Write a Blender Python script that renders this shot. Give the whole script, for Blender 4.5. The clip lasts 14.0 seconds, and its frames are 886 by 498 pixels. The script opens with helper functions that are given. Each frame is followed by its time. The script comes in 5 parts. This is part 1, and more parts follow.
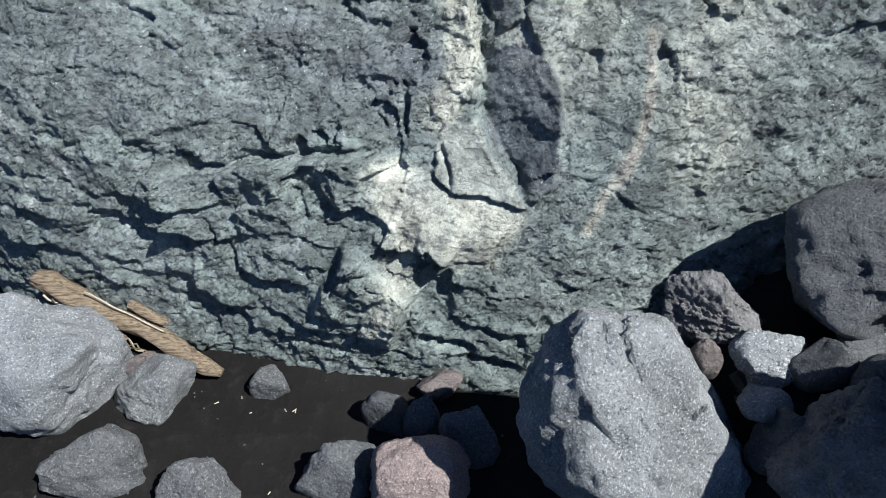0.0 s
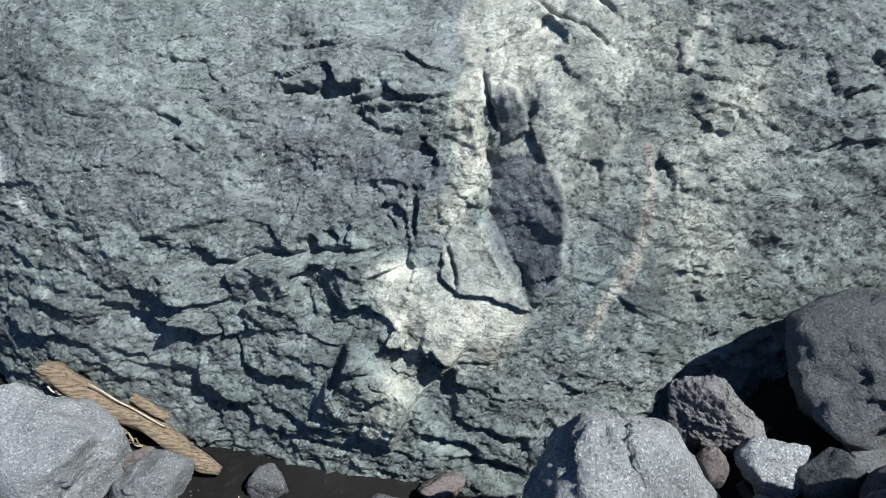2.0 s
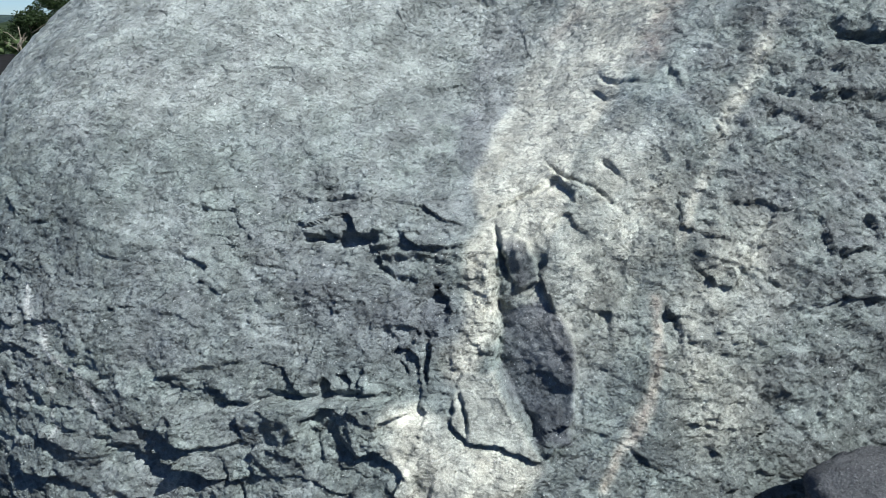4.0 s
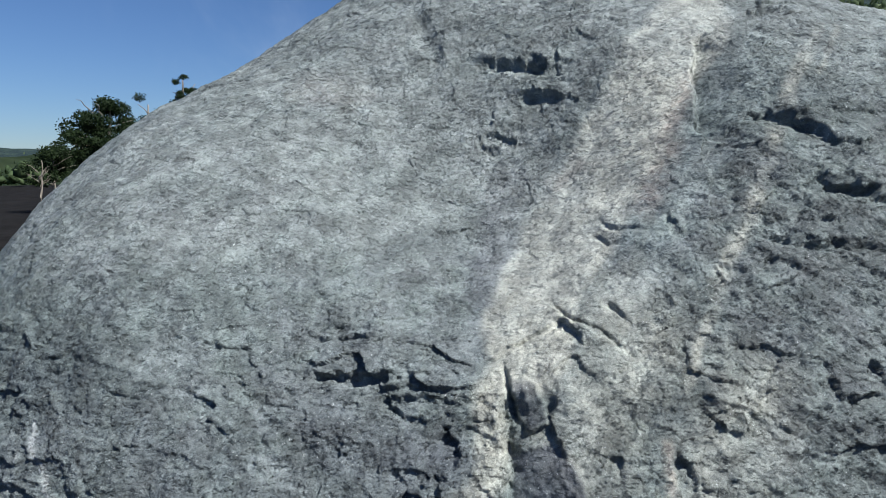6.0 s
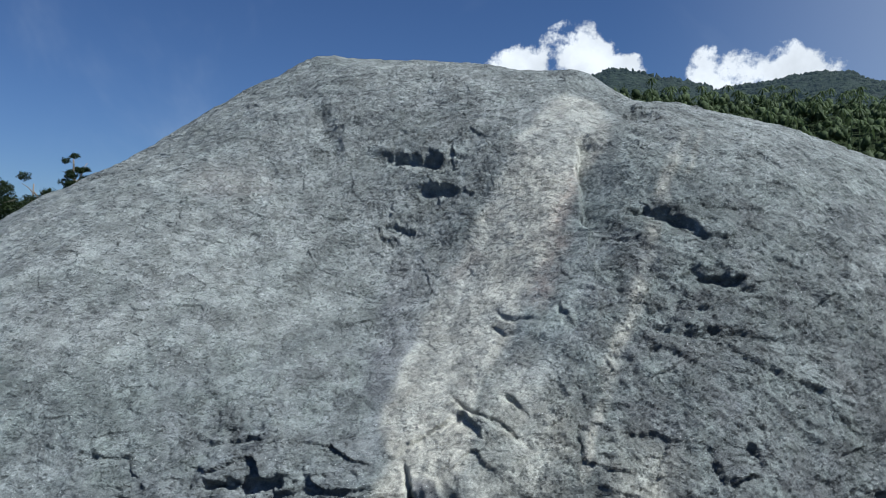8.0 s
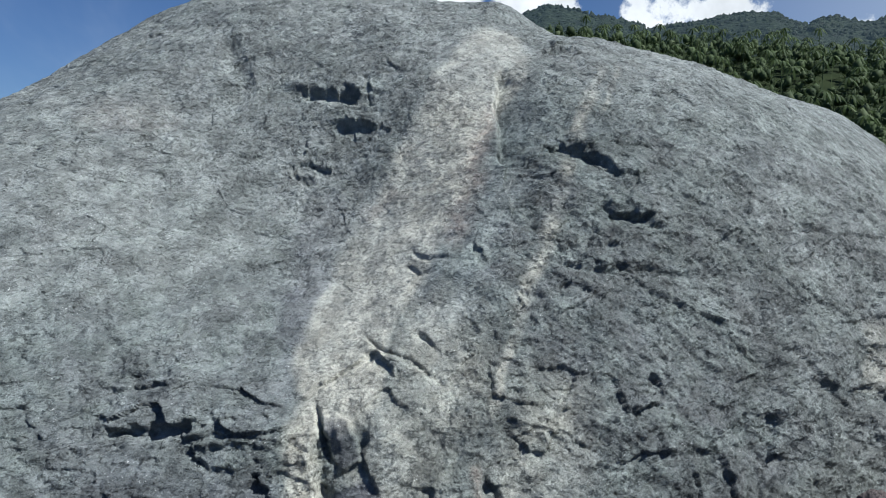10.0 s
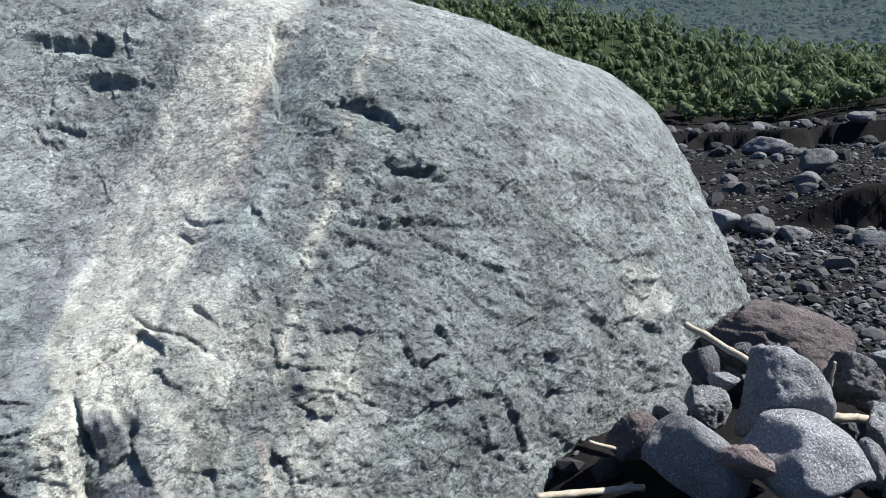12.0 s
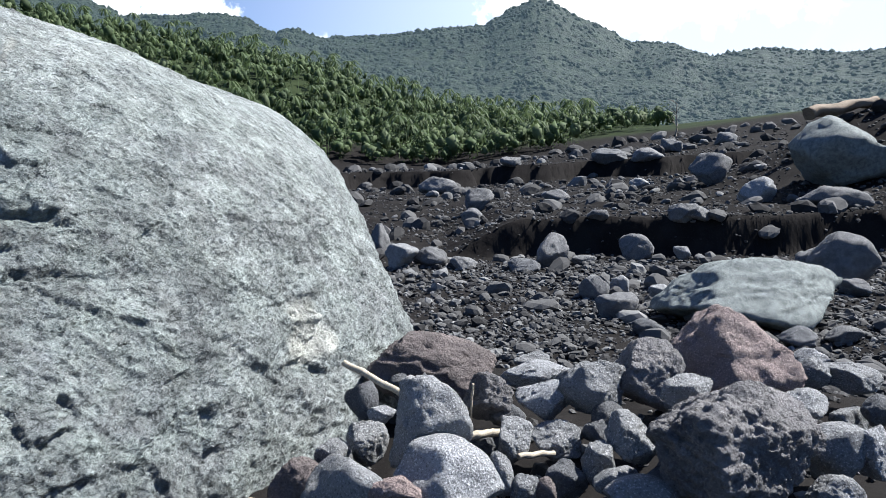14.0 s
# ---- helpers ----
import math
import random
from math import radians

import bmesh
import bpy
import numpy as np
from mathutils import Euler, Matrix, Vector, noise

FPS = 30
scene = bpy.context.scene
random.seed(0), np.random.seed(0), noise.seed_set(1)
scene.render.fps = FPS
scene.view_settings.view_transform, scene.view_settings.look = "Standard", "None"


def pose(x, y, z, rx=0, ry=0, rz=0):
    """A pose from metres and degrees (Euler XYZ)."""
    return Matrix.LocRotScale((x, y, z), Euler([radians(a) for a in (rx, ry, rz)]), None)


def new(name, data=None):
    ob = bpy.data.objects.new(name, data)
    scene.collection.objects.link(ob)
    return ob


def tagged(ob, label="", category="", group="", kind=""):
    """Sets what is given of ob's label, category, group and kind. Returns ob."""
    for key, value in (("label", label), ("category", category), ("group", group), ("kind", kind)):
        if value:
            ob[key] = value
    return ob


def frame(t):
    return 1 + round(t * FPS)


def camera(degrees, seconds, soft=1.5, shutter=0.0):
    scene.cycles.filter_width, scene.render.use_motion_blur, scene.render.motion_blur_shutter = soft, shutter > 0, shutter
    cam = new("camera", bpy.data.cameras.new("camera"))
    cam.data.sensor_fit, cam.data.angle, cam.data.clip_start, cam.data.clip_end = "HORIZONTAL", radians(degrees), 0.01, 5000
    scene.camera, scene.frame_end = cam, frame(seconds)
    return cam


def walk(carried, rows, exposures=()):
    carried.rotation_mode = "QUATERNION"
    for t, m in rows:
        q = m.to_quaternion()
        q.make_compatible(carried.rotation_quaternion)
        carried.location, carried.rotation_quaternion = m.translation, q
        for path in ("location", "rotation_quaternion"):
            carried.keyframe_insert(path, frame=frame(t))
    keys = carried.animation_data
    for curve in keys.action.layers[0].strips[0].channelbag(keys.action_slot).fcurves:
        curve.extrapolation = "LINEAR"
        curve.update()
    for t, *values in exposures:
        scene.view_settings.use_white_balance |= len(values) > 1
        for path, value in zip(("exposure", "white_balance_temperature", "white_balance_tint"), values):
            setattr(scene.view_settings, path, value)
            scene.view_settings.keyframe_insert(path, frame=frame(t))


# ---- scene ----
cam = camera(66.8, 14.0, soft=0.6)
ROWS = [
    (0, 0.4134, 0.1344, 2.0688, 51.15, 2.25, 0.83),
    (0.5, 0.4207, 0.13, 2.0741, 52.56, 2.04, 0.53),
    (1, 0.43, 0.1226, 2.0863, 54.37, 2.17, 0.57),
    (1.5, 0.4219, 0.1093, 2.0994, 56.93, 1.83, 1.32),
    (2, 0.4123, 0.0999, 2.1052, 59.44, 1.52, 1.79),
    (2.5, 0.4111, 0.0862, 2.115, 62.45, 1.13, 1.57),
    (3, 0.408, 0.0697, 2.1204, 65.48, 1.05, 1.86),
    (3.5, 0.4035, 0.0543, 2.1275, 68.9, 0.81, 2.63),
    (6, 0.3695, -0.0158, 2.1946, 82.88, 0.19, 3.17),
    (6.5, 0.3733, -0.0207, 2.2207, 86.59, 0.01, 1.73),
    (7, 0.3813, -0.0121, 2.2392, 89.49, 0.2, -0.16),
    (7.5, 0.3849, -0.019, 2.2386, 90.83, 0.43, -2.74),
    (8, 0.4026, -0.032, 2.2526, 89.64, 0.37, -4.83),
    (10.5, 0.5459, 0.014, 2.2389, 82.97, 0.85, -12.83),
    (11, 0.5948, 0.0204, 2.2225, 81.62, 1.07, -16.57),
    (11.5, 0.631, 0.0265, 2.2229, 81.79, 1.58, -21.23),
    (12, 0.6635, 0.0398, 2.2127, 81.05, 2.08, -25.94),
    (12.5, 0.697, 0.0371, 2.2161, 81.07, 1.39, -32.27),
    (13, 0.7518, 0.0276, 2.2163, 81.47, 0.8, -39.54),
    (13.5, 0.8022, 0.0107, 2.2177, 82.56, 0.78, -46.67),
    (14, 0.8319, -0.0018, 2.2234, 83.46, 1.05, -51.62),
]
walk(cam, [(t, pose(*r)) for t, *r in ROWS],
     exposures=[(0.0, 0.98, 6100, 5), (1.0, 0.92, 6100, 5), (3.5, 0.98, 6150, 5), (6.5, 0.55, 6050, 7), (8.0, 0.38, 5950, 7), (10.5, 0.55, 6150, 7), (11.5, 1.0, 6250, 9), (13.0, 1.2, 6250, 9), (14.0, 1.45, 6250, 9)])

# ---- light ----
SUN_ELEV, SUN_AZ = 50.0, -32.0          # degrees; azimuth counted from +x towards +y
sun_dir = Vector((math.cos(radians(SUN_ELEV)) * math.cos(radians(SUN_AZ)), math.cos(radians(SUN_ELEV)) * math.sin(radians(SUN_AZ)), math.sin(radians(SUN_ELEV))))
sun = new("sun", bpy.data.lights.new("sun", "SUN"))
sun.data.energy, sun.data.angle, sun.data.color = 5.0, radians(0.55), (1.0, 0.97, 0.93)
sun.rotation_mode = "QUATERNION"
sun.rotation_quaternion = sun_dir.to_track_quat("Z", "Y")

world = bpy.data.worlds.new("sky")
scene.world = world
world.use_nodes = True


def node(tree, kind, operation="", feature="", attribute_name="", ins=None):
    n = tree.nodes.new(kind)
    if operation:
        n.operation = operation
    if feature:
        n.feature = feature
    if attribute_name:
        n.attribute_name = attribute_name
    for name, value in (ins or {}).items():
        n.inputs[name].default_value = value
    return n


def math_node(tree, op, a, b=None, clamp=False):
    n = tree.nodes.new("ShaderNodeMath")
    n.operation, n.use_clamp = op, clamp
    for k, v in enumerate((a, b)):
        if v is None:
            continue
        if isinstance(v, (int, float)):
            n.inputs[k].default_value = v
        else:
            tree.links.new(v, n.inputs[k])
    return n.outputs[0]


def ramp_node(tree, fac, lo, hi, a=0.0, b=1.0, smooth=True):
    n = tree.nodes.new("ShaderNodeMapRange")
    n.interpolation_type = "SMOOTHSTEP" if smooth else "LINEAR"
    n.inputs["From Min"].default_value, n.inputs["From Max"].default_value = lo, hi
    n.inputs["To Min"].default_value, n.inputs["To Max"].default_value = a, b
    tree.links.new(fac, n.inputs["Value"])
    return n.outputs[0]


def mix_node(tree, fac, a, b, blend="MIX"):
    n = tree.nodes.new("ShaderNodeMix")
    n.data_type, n.blend_type = "RGBA", blend
    for sock, v in ((n.inputs[0], fac), (n.inputs[6], a), (n.inputs[7], b)):
        if isinstance(v, (int, float)):
            sock.default_value = v
        elif isinstance(v, tuple):
            sock.default_value = (*v, 1.0)
        else:
            tree.links.new(v, sock)
    return n.outputs[2]


def noise_node(tree, vec, scale, detail=4.0, rough=0.55, distortion=0.0):
    n = node(tree, "ShaderNodeTexNoise", ins={"Scale": scale, "Detail": detail, "Roughness": rough, "Distortion": distortion})
    if vec is not None:
        tree.links.new(vec, n.inputs["Vector"])
    return n.outputs[0]


def build_sky():
    t = world.node_tree
    t.nodes.clear()
    sky = node(t, "ShaderNodeTexSky")
    sky.sky_type, sky.sun_disc, sky.sun_elevation, sky.sun_rotation = "NISHITA", False, radians(SUN_ELEV), radians(90 - SUN_AZ)
    sky.air_density, sky.dust_density, sky.ozone_density = 1.0, 0.1, 2.6
    tc = node(t, "ShaderNodeTexCoord")
    gen = tc.outputs["Generated"]
    # cumulus: lobes over the hills, broken up by noise
    puffs = noise_node(t, gen, 15.0, 10.0, 0.62)
    total = None
    for az, el, wide, strong in CLOUDS:
        c = (math.cos(radians(el)) * math.sin(radians(az)), math.cos(radians(el)) * math.cos(radians(az)), math.sin(radians(el)))
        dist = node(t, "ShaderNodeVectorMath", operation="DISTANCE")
        flat = node(t, "ShaderNodeVectorMath", operation="MULTIPLY", ins={1: (1, 1, 1.5)})
        t.links.new(gen, flat.inputs[0])
        t.links.new(flat.outputs[0], dist.inputs[0])
        dist.inputs[1].default_value = (c[0], c[1], c[2] * 1.5)
        lobe = ramp_node(t, dist.outputs["Value"], wide, 0.0, 0.0, strong)
        total = lobe if total is None else math_node(t, "MAXIMUM", total, lobe)
    body = math_node(t, "ADD", total, math_node(t, "MULTIPLY", math_node(t, "SUBTRACT", puffs, 0.5), math_node(t, "MULTIPLY", math_node(t, "MULTIPLY", total, 4.0, True), 2.0)))
    mask = ramp_node(t, body, 0.36, 0.58)
    soft = noise_node(t, gen, 3.0, 5.0, 0.6, 0.6)
    veil = ramp_node(t, soft, 0.52, 0.85, 0.0, 0.18)
    shade = ramp_node(t, noise_node(t, gen, 14.0, 5.0), 0.3, 0.7, 0.8, 1.1)
    white = node(t, "ShaderNodeVectorMath", operation="SCALE", ins={0: (17.0, 17.3, 17.8)})
    t.links.new(shade, white.inputs["Scale"])
    glare = node(t, "ShaderNodeVectorMath", operation="DISTANCE", ins={1: (0.97, 0.12, 0.2)})
    t.links.new(gen, glare.inputs[0])
    veil = math_node(t, "ADD", veil, ramp_node(t, glare.outputs["Value"], 1.05, 0.25, 0.0, 0.7), True)
    blue = mix_node(t, 1.0, sky.outputs[0], (0.76, 0.92, 1.24), "MULTIPLY")
    hazy = mix_node(t, veil, blue, (11.0, 12.0, 13.5))
    colour = mix_node(t, mask, hazy, white.outputs[0])
    bg = node(t, "ShaderNodeBackground", ins={"Strength": 0.042})
    t.links.new(colour, bg.inputs["Color"])
    out = node(t, "ShaderNodeOutputWorld")
    t.links.new(bg.outputs[0], out.inputs[0])


# bearing right of +y, elevation, width, strength
CLOUDS = [(12.0, 14.9, 0.1, 0.75), (9.0, 14.0, 0.07, 0.7), (16.2, 15.6, 0.1, 0.8), (19.5, 14.2, 0.06, 0.65), (28.6, 13.4, 0.1, 0.78), (32.5, 12.8, 0.09, 0.74),
          (41.0, 10.2, 0.07, 0.7), (65.0, 15.0, 0.28, 1.05), (76.0, 16.0, 0.28, 1.0), (92.0, 17.0, 0.34, 1.2), (108.0, 22.0, 0.4, 1.1)]
build_sky()

# ---- materials ----


def material(name):
    m = bpy.data.materials.new(name)
    m.use_nodes = True
    t = m.node_tree
    t.nodes.clear()
    out = node(t, "ShaderNodeOutputMaterial")
    bsdf = node(t, "ShaderNodeBsdfPrincipled")
    t.links.new(bsdf.outputs[0], out.inputs[0])
    return m, t, bsdf


def bump_chain(t, bsdf, layers):
    last = None
    for height, strength, distance in layers:
        b = node(t, "ShaderNodeBump", ins={"Strength": strength, "Distance": distance})
        t.links.new(height, b.inputs["Height"])
        if last is not None:
            t.links.new(last, b.inputs["Normal"])
        last = b.outputs[0]
    t.links.new(last, bsdf.inputs["Normal"])


def facet_height(t, vec, scale):
    """A pattern of small broken faces, each tilted its own way."""
    cell = node(t, "ShaderNodeTexVoronoi", ins={"Scale": scale})
    t.links.new(vec, cell.inputs["Vector"])
    off = node(t, "ShaderNodeVectorMath", operation="SUBTRACT")
    t.links.new(vec, off.inputs[0])
    t.links.new(cell.outputs["Position"], off.inputs[1])
    way = node(t, "ShaderNodeVectorMath", operation="SUBTRACT", ins={1: (0.5, 0.5, 0.5)})
    t.links.new(cell.outputs["Color"], way.inputs[0])
    dot = node(t, "ShaderNodeVectorMath", operation="DOT_PRODUCT")
    t.links.new(off.outputs[0], dot.inputs[0])
    t.links.new(way.outputs[0], dot.inputs[1])
    return math_node(t, "MULTIPLY", dot.outputs["Value"], scale)


def warped(t, vec, scale, amount):
    n = node(t, "ShaderNodeTexNoise", ins={"Scale": scale, "Detail": 5.0, "Roughness": 0.65})
    t.links.new(vec, n.inputs["Vector"])
    k = node(t, "ShaderNodeVectorMath", operation="SCALE", ins={"Scale": amount})
    t.links.new(n.outputs["Color"], k.inputs[0])
    out = node(t, "ShaderNodeVectorMath", operation="ADD")
    t.links.new(vec, out.inputs[0])
    t.links.new(k.outputs[0], out.inputs[1])
    return out.outputs[0]


def attr(t, name):
    return node(t, "ShaderNodeAttribute", attribute_name=name).outputs["Fac"]


def rock_material():
    m, t, b = material("weathered_green_grey_rock")
    v = node(t, "ShaderNodeTexCoord").outputs["Object"]
    big = noise_node(t, v, 1.1, 4.0, 0.6, 0.4)
    mid = noise_node(t, v, 5.0, 6.0, 0.65, 0.3)
    fine = noise_node(t, v, 30.0, 10.0, 0.7, 0.3)
    grain = noise_node(t, v, 170.0, 4.0, 0.75)
    specks = noise_node(t, v, 95.0, 3.0, 0.6)
    c = mix_node(t, ramp_node(t, big, 0.35, 0.65), (0.2, 0.238, 0.228), (0.285, 0.312, 0.312))
    c = mix_node(t, ramp_node(t, mid, 0.35, 0.7), c, (0.31, 0.36, 0.335))
    patch = noise_node(t, v, 2.4, 7.0, 0.68, 0.6)
    c = mix_node(t, ramp_node(t, patch, 0.52, 0.66, 0.0, 0.65), c, (0.4, 0.44, 0.43))
    c = mix_node(t, ramp_node(t, patch, 0.46, 0.34, 0.0, 0.6), c, (0.14, 0.163, 0.17))
    c = mix_node(t, ramp_node(t, fine, 0.46, 0.64, 0.0, 0.35), c, (0.13, 0.155, 0.16))
    pale = math_node(t, "MULTIPLY", attr(t, "pale"), ramp_node(t, mid, 0.28, 0.6, 0.55, 0.95))
    c = mix_node(t, pale, c, (0.75, 0.73, 0.62))
    c = mix_node(t, math_node(t, "MULTIPLY", attr(t, "red"), ramp_node(t, fine, 0.3, 0.6, 0.2, 0.8)), c, (0.45, 0.31, 0.25))
    c = mix_node(t, math_node(t, "MULTIPLY", attr(t, "purple"), 0.75), c, (0.15, 0.153, 0.187))
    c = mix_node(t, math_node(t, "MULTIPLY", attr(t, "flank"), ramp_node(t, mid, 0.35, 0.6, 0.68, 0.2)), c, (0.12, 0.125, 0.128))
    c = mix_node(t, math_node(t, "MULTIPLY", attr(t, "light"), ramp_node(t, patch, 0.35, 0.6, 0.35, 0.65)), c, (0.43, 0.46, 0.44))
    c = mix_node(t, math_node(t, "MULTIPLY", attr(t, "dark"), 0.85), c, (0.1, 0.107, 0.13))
    c = mix_node(t, math_node(t, "MULTIPLY", attr(t, "tablet"), 0.85), c, (0.5, 0.51, 0.45))
    c = mix_node(t, math_node(t, "MULTIPLY", attr(t, "vein"), ramp_node(t, fine, 0.35, 0.6, 0.3, 1.0)), c, (0.8, 0.82, 0.8))
    # thin broken layers that follow the bedding
    bent = warped(t, v, 6.0, 0.04)
    wave = math_node(t, "MULTIPLY", noise_node(t, v, 9.0, 6.0, 0.7), 3.5)
    lines = math_node(t, "FRACT", math_node(t, "ADD", math_node(t, "MULTIPLY", attr(t, "bed"), 34.0), wave))
    some = ramp_node(t, noise_node(t, v, 7.0, 4.0, 0.6), 0.5, 0.62)
    wild = math_node(t, "SUBTRACT", 1.0, math_node(t, "MULTIPLY", attr(t, "calm"), 0.9))
    layer = math_node(t, "MULTIPLY", math_node(t, "MULTIPLY", math_node(t, "SUBTRACT", 1.0, lines), ramp_node(t, lines, 0.0, 0.1)), math_node(t, "MULTIPLY", some, wild))
    # hairline cracks between blocks
    cell = node(t, "ShaderNodeTexVoronoi", feature="DISTANCE_TO_EDGE", ins={"Scale": 6.0})
    t.links.new(bent, cell.inputs["Vector"])
    hair = ramp_node(t, cell.outputs["Distance"], 0.0, 0.022)
    hair = math_node(t, "SUBTRACT", 1.0, math_node(t, "MULTIPLY", math_node(t, "SUBTRACT", 1.0, hair), math_node(t, "MULTIPLY", ramp_node(t, noise_node(t, v, 2.6, 3.0), 0.56, 0.68), wild)))
    tone = math_node(t, "MULTIPLY", ramp_node(t, fine, 0.36, 0.64, 1.1, 0.9), ramp_node(t, grain, 0.36, 0.64, 0.84, 1.16))
    tone = math_node(t, "MULTIPLY", tone, ramp_node(t, noise_node(t, bent, 9.0, 5.0, 0.6), 0.36, 0.64, 0.76, 1.24))
    tone = math_node(t, "MULTIPLY", tone, ramp_node(t, hair, 0.2, 0.9, 0.8, 1.0))
    toned = node(t, "ShaderNodeVectorMath", operation="SCALE")
    t.links.new(c, toned.inputs[0])
    t.links.new(math_node(t, "MULTIPLY", tone, 0.61), toned.inputs["Scale"])
    glint = math_node(t, "MULTIPLY", ramp_node(t, specks, 0.64, 0.69), ramp_node(t, noise_node(t, v, 6.0, 4.0), 0.42, 0.65, 0.1, 0.8))
    c = mix_node(t, glint, toned.outputs[0], (0.55, 0.57, 0.56))
    t.links.new(c, b.inputs["Base Color"])
    t.links.new(ramp_node(t, fine, 0.3, 0.7, 0.55, 0.85), b.inputs["Roughness"])
    b.inputs["Specular IOR Level"].default_value = 0.4
    lay2 = node(t, "ShaderNodeVectorMath", operation="MULTIPLY", ins={1: (1.0, 1.0, 1.7)})
    t.links.new(bent, lay2.inputs[0])
    chips0 = math_node(t, "MULTIPLY", facet_height(t, lay2.outputs[0], 17.0), wild)
    chips = math_node(t, "MULTIPLY", facet_height(t, lay2.outputs[0], 42.0), wild)
    chips2 = math_node(t, "MULTIPLY", facet_height(t, lay2.outputs[0], 110.0), math_node(t, "ADD", math_node(t, "MULTIPLY", wild, 0.7), 0.3))
    rough = math_node(t, "MULTIPLY", fine, math_node(t, "ADD", math_node(t, "MULTIPLY", wild, 0.7), 0.3))
    bump_chain(t, b, [(hair, 1.0, 0.005), (layer, 1.0, 0.022), (chips0, 1.0, 0.034), (chips, 1.0, 0.02), (chips2, 1.0, 0.008), (rough, 1.0, 0.011), (grain, 1.0, 0.0025)])
    return m


def stone_material(name, light, dark, speck, pits=0.0, speck_size=130.0):
    m, t, b = material(name)
    v = node(t, "ShaderNodeTexCoord").outputs["Object"]
    info = node(t, "ShaderNodeObjectInfo")
    shift = node(t, "ShaderNodeVectorMath", operation="ADD")
    t.links.new(v, shift.inputs[0])
    t.links.new(math_node(t, "MULTIPLY", info.outputs["Random"], 37.0), shift.inputs[1])
    v = shift.outputs[0]
    big = noise_node(t, v, 5.0, 5.0, 0.6, 0.5)
    fine = noise_node(t, v, 45.0, 6.0, 0.7)
    grain = noise_node(t, v, speck_size, 2.0, 0.6)
    c = mix_node(t, ramp_node(t, big, 0.3, 0.7), dark, light)
    c = mix_node(t, ramp_node(t, fine, 0.5, 0.75, 0.0, 0.35), c, tuple(x * 0.55 for x in dark))
    c = mix_node(t, ramp_node(t, grain, 0.54, 0.7, 0.0, speck), c, tuple(min(0.75, x * 1.9) for x in light))
    c = mix_node(t, ramp_node(t, grain, 0.42, 0.3, 0.0, speck), c, tuple(x * 0.4 for x in dark))
    hue = node(t, "ShaderNodeHueSaturation", ins={"Saturation": 1.0})
    t.links.new(c, hue.inputs["Color"])
    t.links.new(ramp_node(t, info.outputs["Random"], 0.0, 1.0, 0.85, 1.15, False), hue.inputs["Value"])
    t.links.new(hue.outputs[0], b.inputs["Base Color"])
    b.inputs["Roughness"].default_value = 0.85
    b.inputs["Specular IOR Level"].default_value = 0.3
    chips = facet_height(t, warped(t, v, 14.0, 0.05), 42.0)
    layers = [(chips, 1.0, 0.014), (fine, 1.0, 0.026), (grain, 1.0, 0.007)]
    if pits:
        cell = node(t, "ShaderNodeTexVoronoi", ins={"Scale": 38.0})
        t.links.new(v, cell.inputs["Vector"])
        layers.insert(0, (ramp_node(t, cell.outputs["Distance"], 0.1, 0.5), pits, 0.012))
    bump_chain(t, b, layers)
    return m


def ground_material():
    m, t, b = material("dark_volcanic_sand")
    v = node(t, "ShaderNodeTexCoord").outputs["Object"]
    big = noise_node(t, v, 0.9, 6.0, 0.6)
    fine = noise_node(t, v, 14.0, 6.0, 0.7)
    grain = noise_node(t, v, 240.0, 2.0, 0.7)
    c = mix_node(t, ramp_node(t, big, 0.35, 0.65), (0.0098, 0.009, 0.0087), (0.0155, 0.0143, 0.0138))
    c = mix_node(t, ramp_node(t, fine, 0.5, 0.75, 0.0, 0.5), c, (0.03, 0.027, 0.026))
    c = mix_node(t, ramp_node(t, grain, 0.66, 0.8, 0.0, 0.4), c, (0.13, 0.12, 0.11))
    green = mix_node(t, ramp_node(t, noise_node(t, v, 0.05, 6.0, 0.7), 0.35, 0.65), (0.016, 0.024, 0.012), (0.028, 0.038, 0.018))
    c = mix_node(t, attr(t, "veg"), c, green)
    t.links.new(c, b.inputs["Base Color"])
    b.inputs["Roughness"].default_value = 0.95
    b.inputs["Specular IOR Level"].default_value = 0.03
    bump_chain(t, b, [(fine, 0.5, 0.03), (grain, 0.4, 0.004)])
    return m


def plain_material(name, a, c2, scale=20.0, rough=0.8, stretch=(1, 1, 1), bump=0.4, translucent=0.0):
    m, t, b = material(name)
    v = node(t, "ShaderNodeTexCoord").outputs["Object"]
    st = node(t, "ShaderNodeVectorMath", operation="MULTIPLY", ins={1: stretch})
    t.links.new(v, st.inputs[0])
    n1 = noise_node(t, st.outputs[0], scale, 6.0, 0.65, 0.3)
    n2 = noise_node(t, st.outputs[0], scale * 6, 4.0, 0.7)
    c = mix_node(t, ramp_node(t, n1, 0.32, 0.68), a, c2)
    c = mix_node(t, ramp_node(t, n2, 0.5, 0.75, 0.0, 0.5), c, tuple(x * 0.5 for x in a))
    t.links.new(c, b.inputs["Base Color"])
    b.inputs["Roughness"].default_value = rough
    b.inputs["Specular IOR Level"].default_value = 0.3
    bump_chain(t, b, [(n1, bump, 0.01), (n2, bump, 0.004)])
    return m


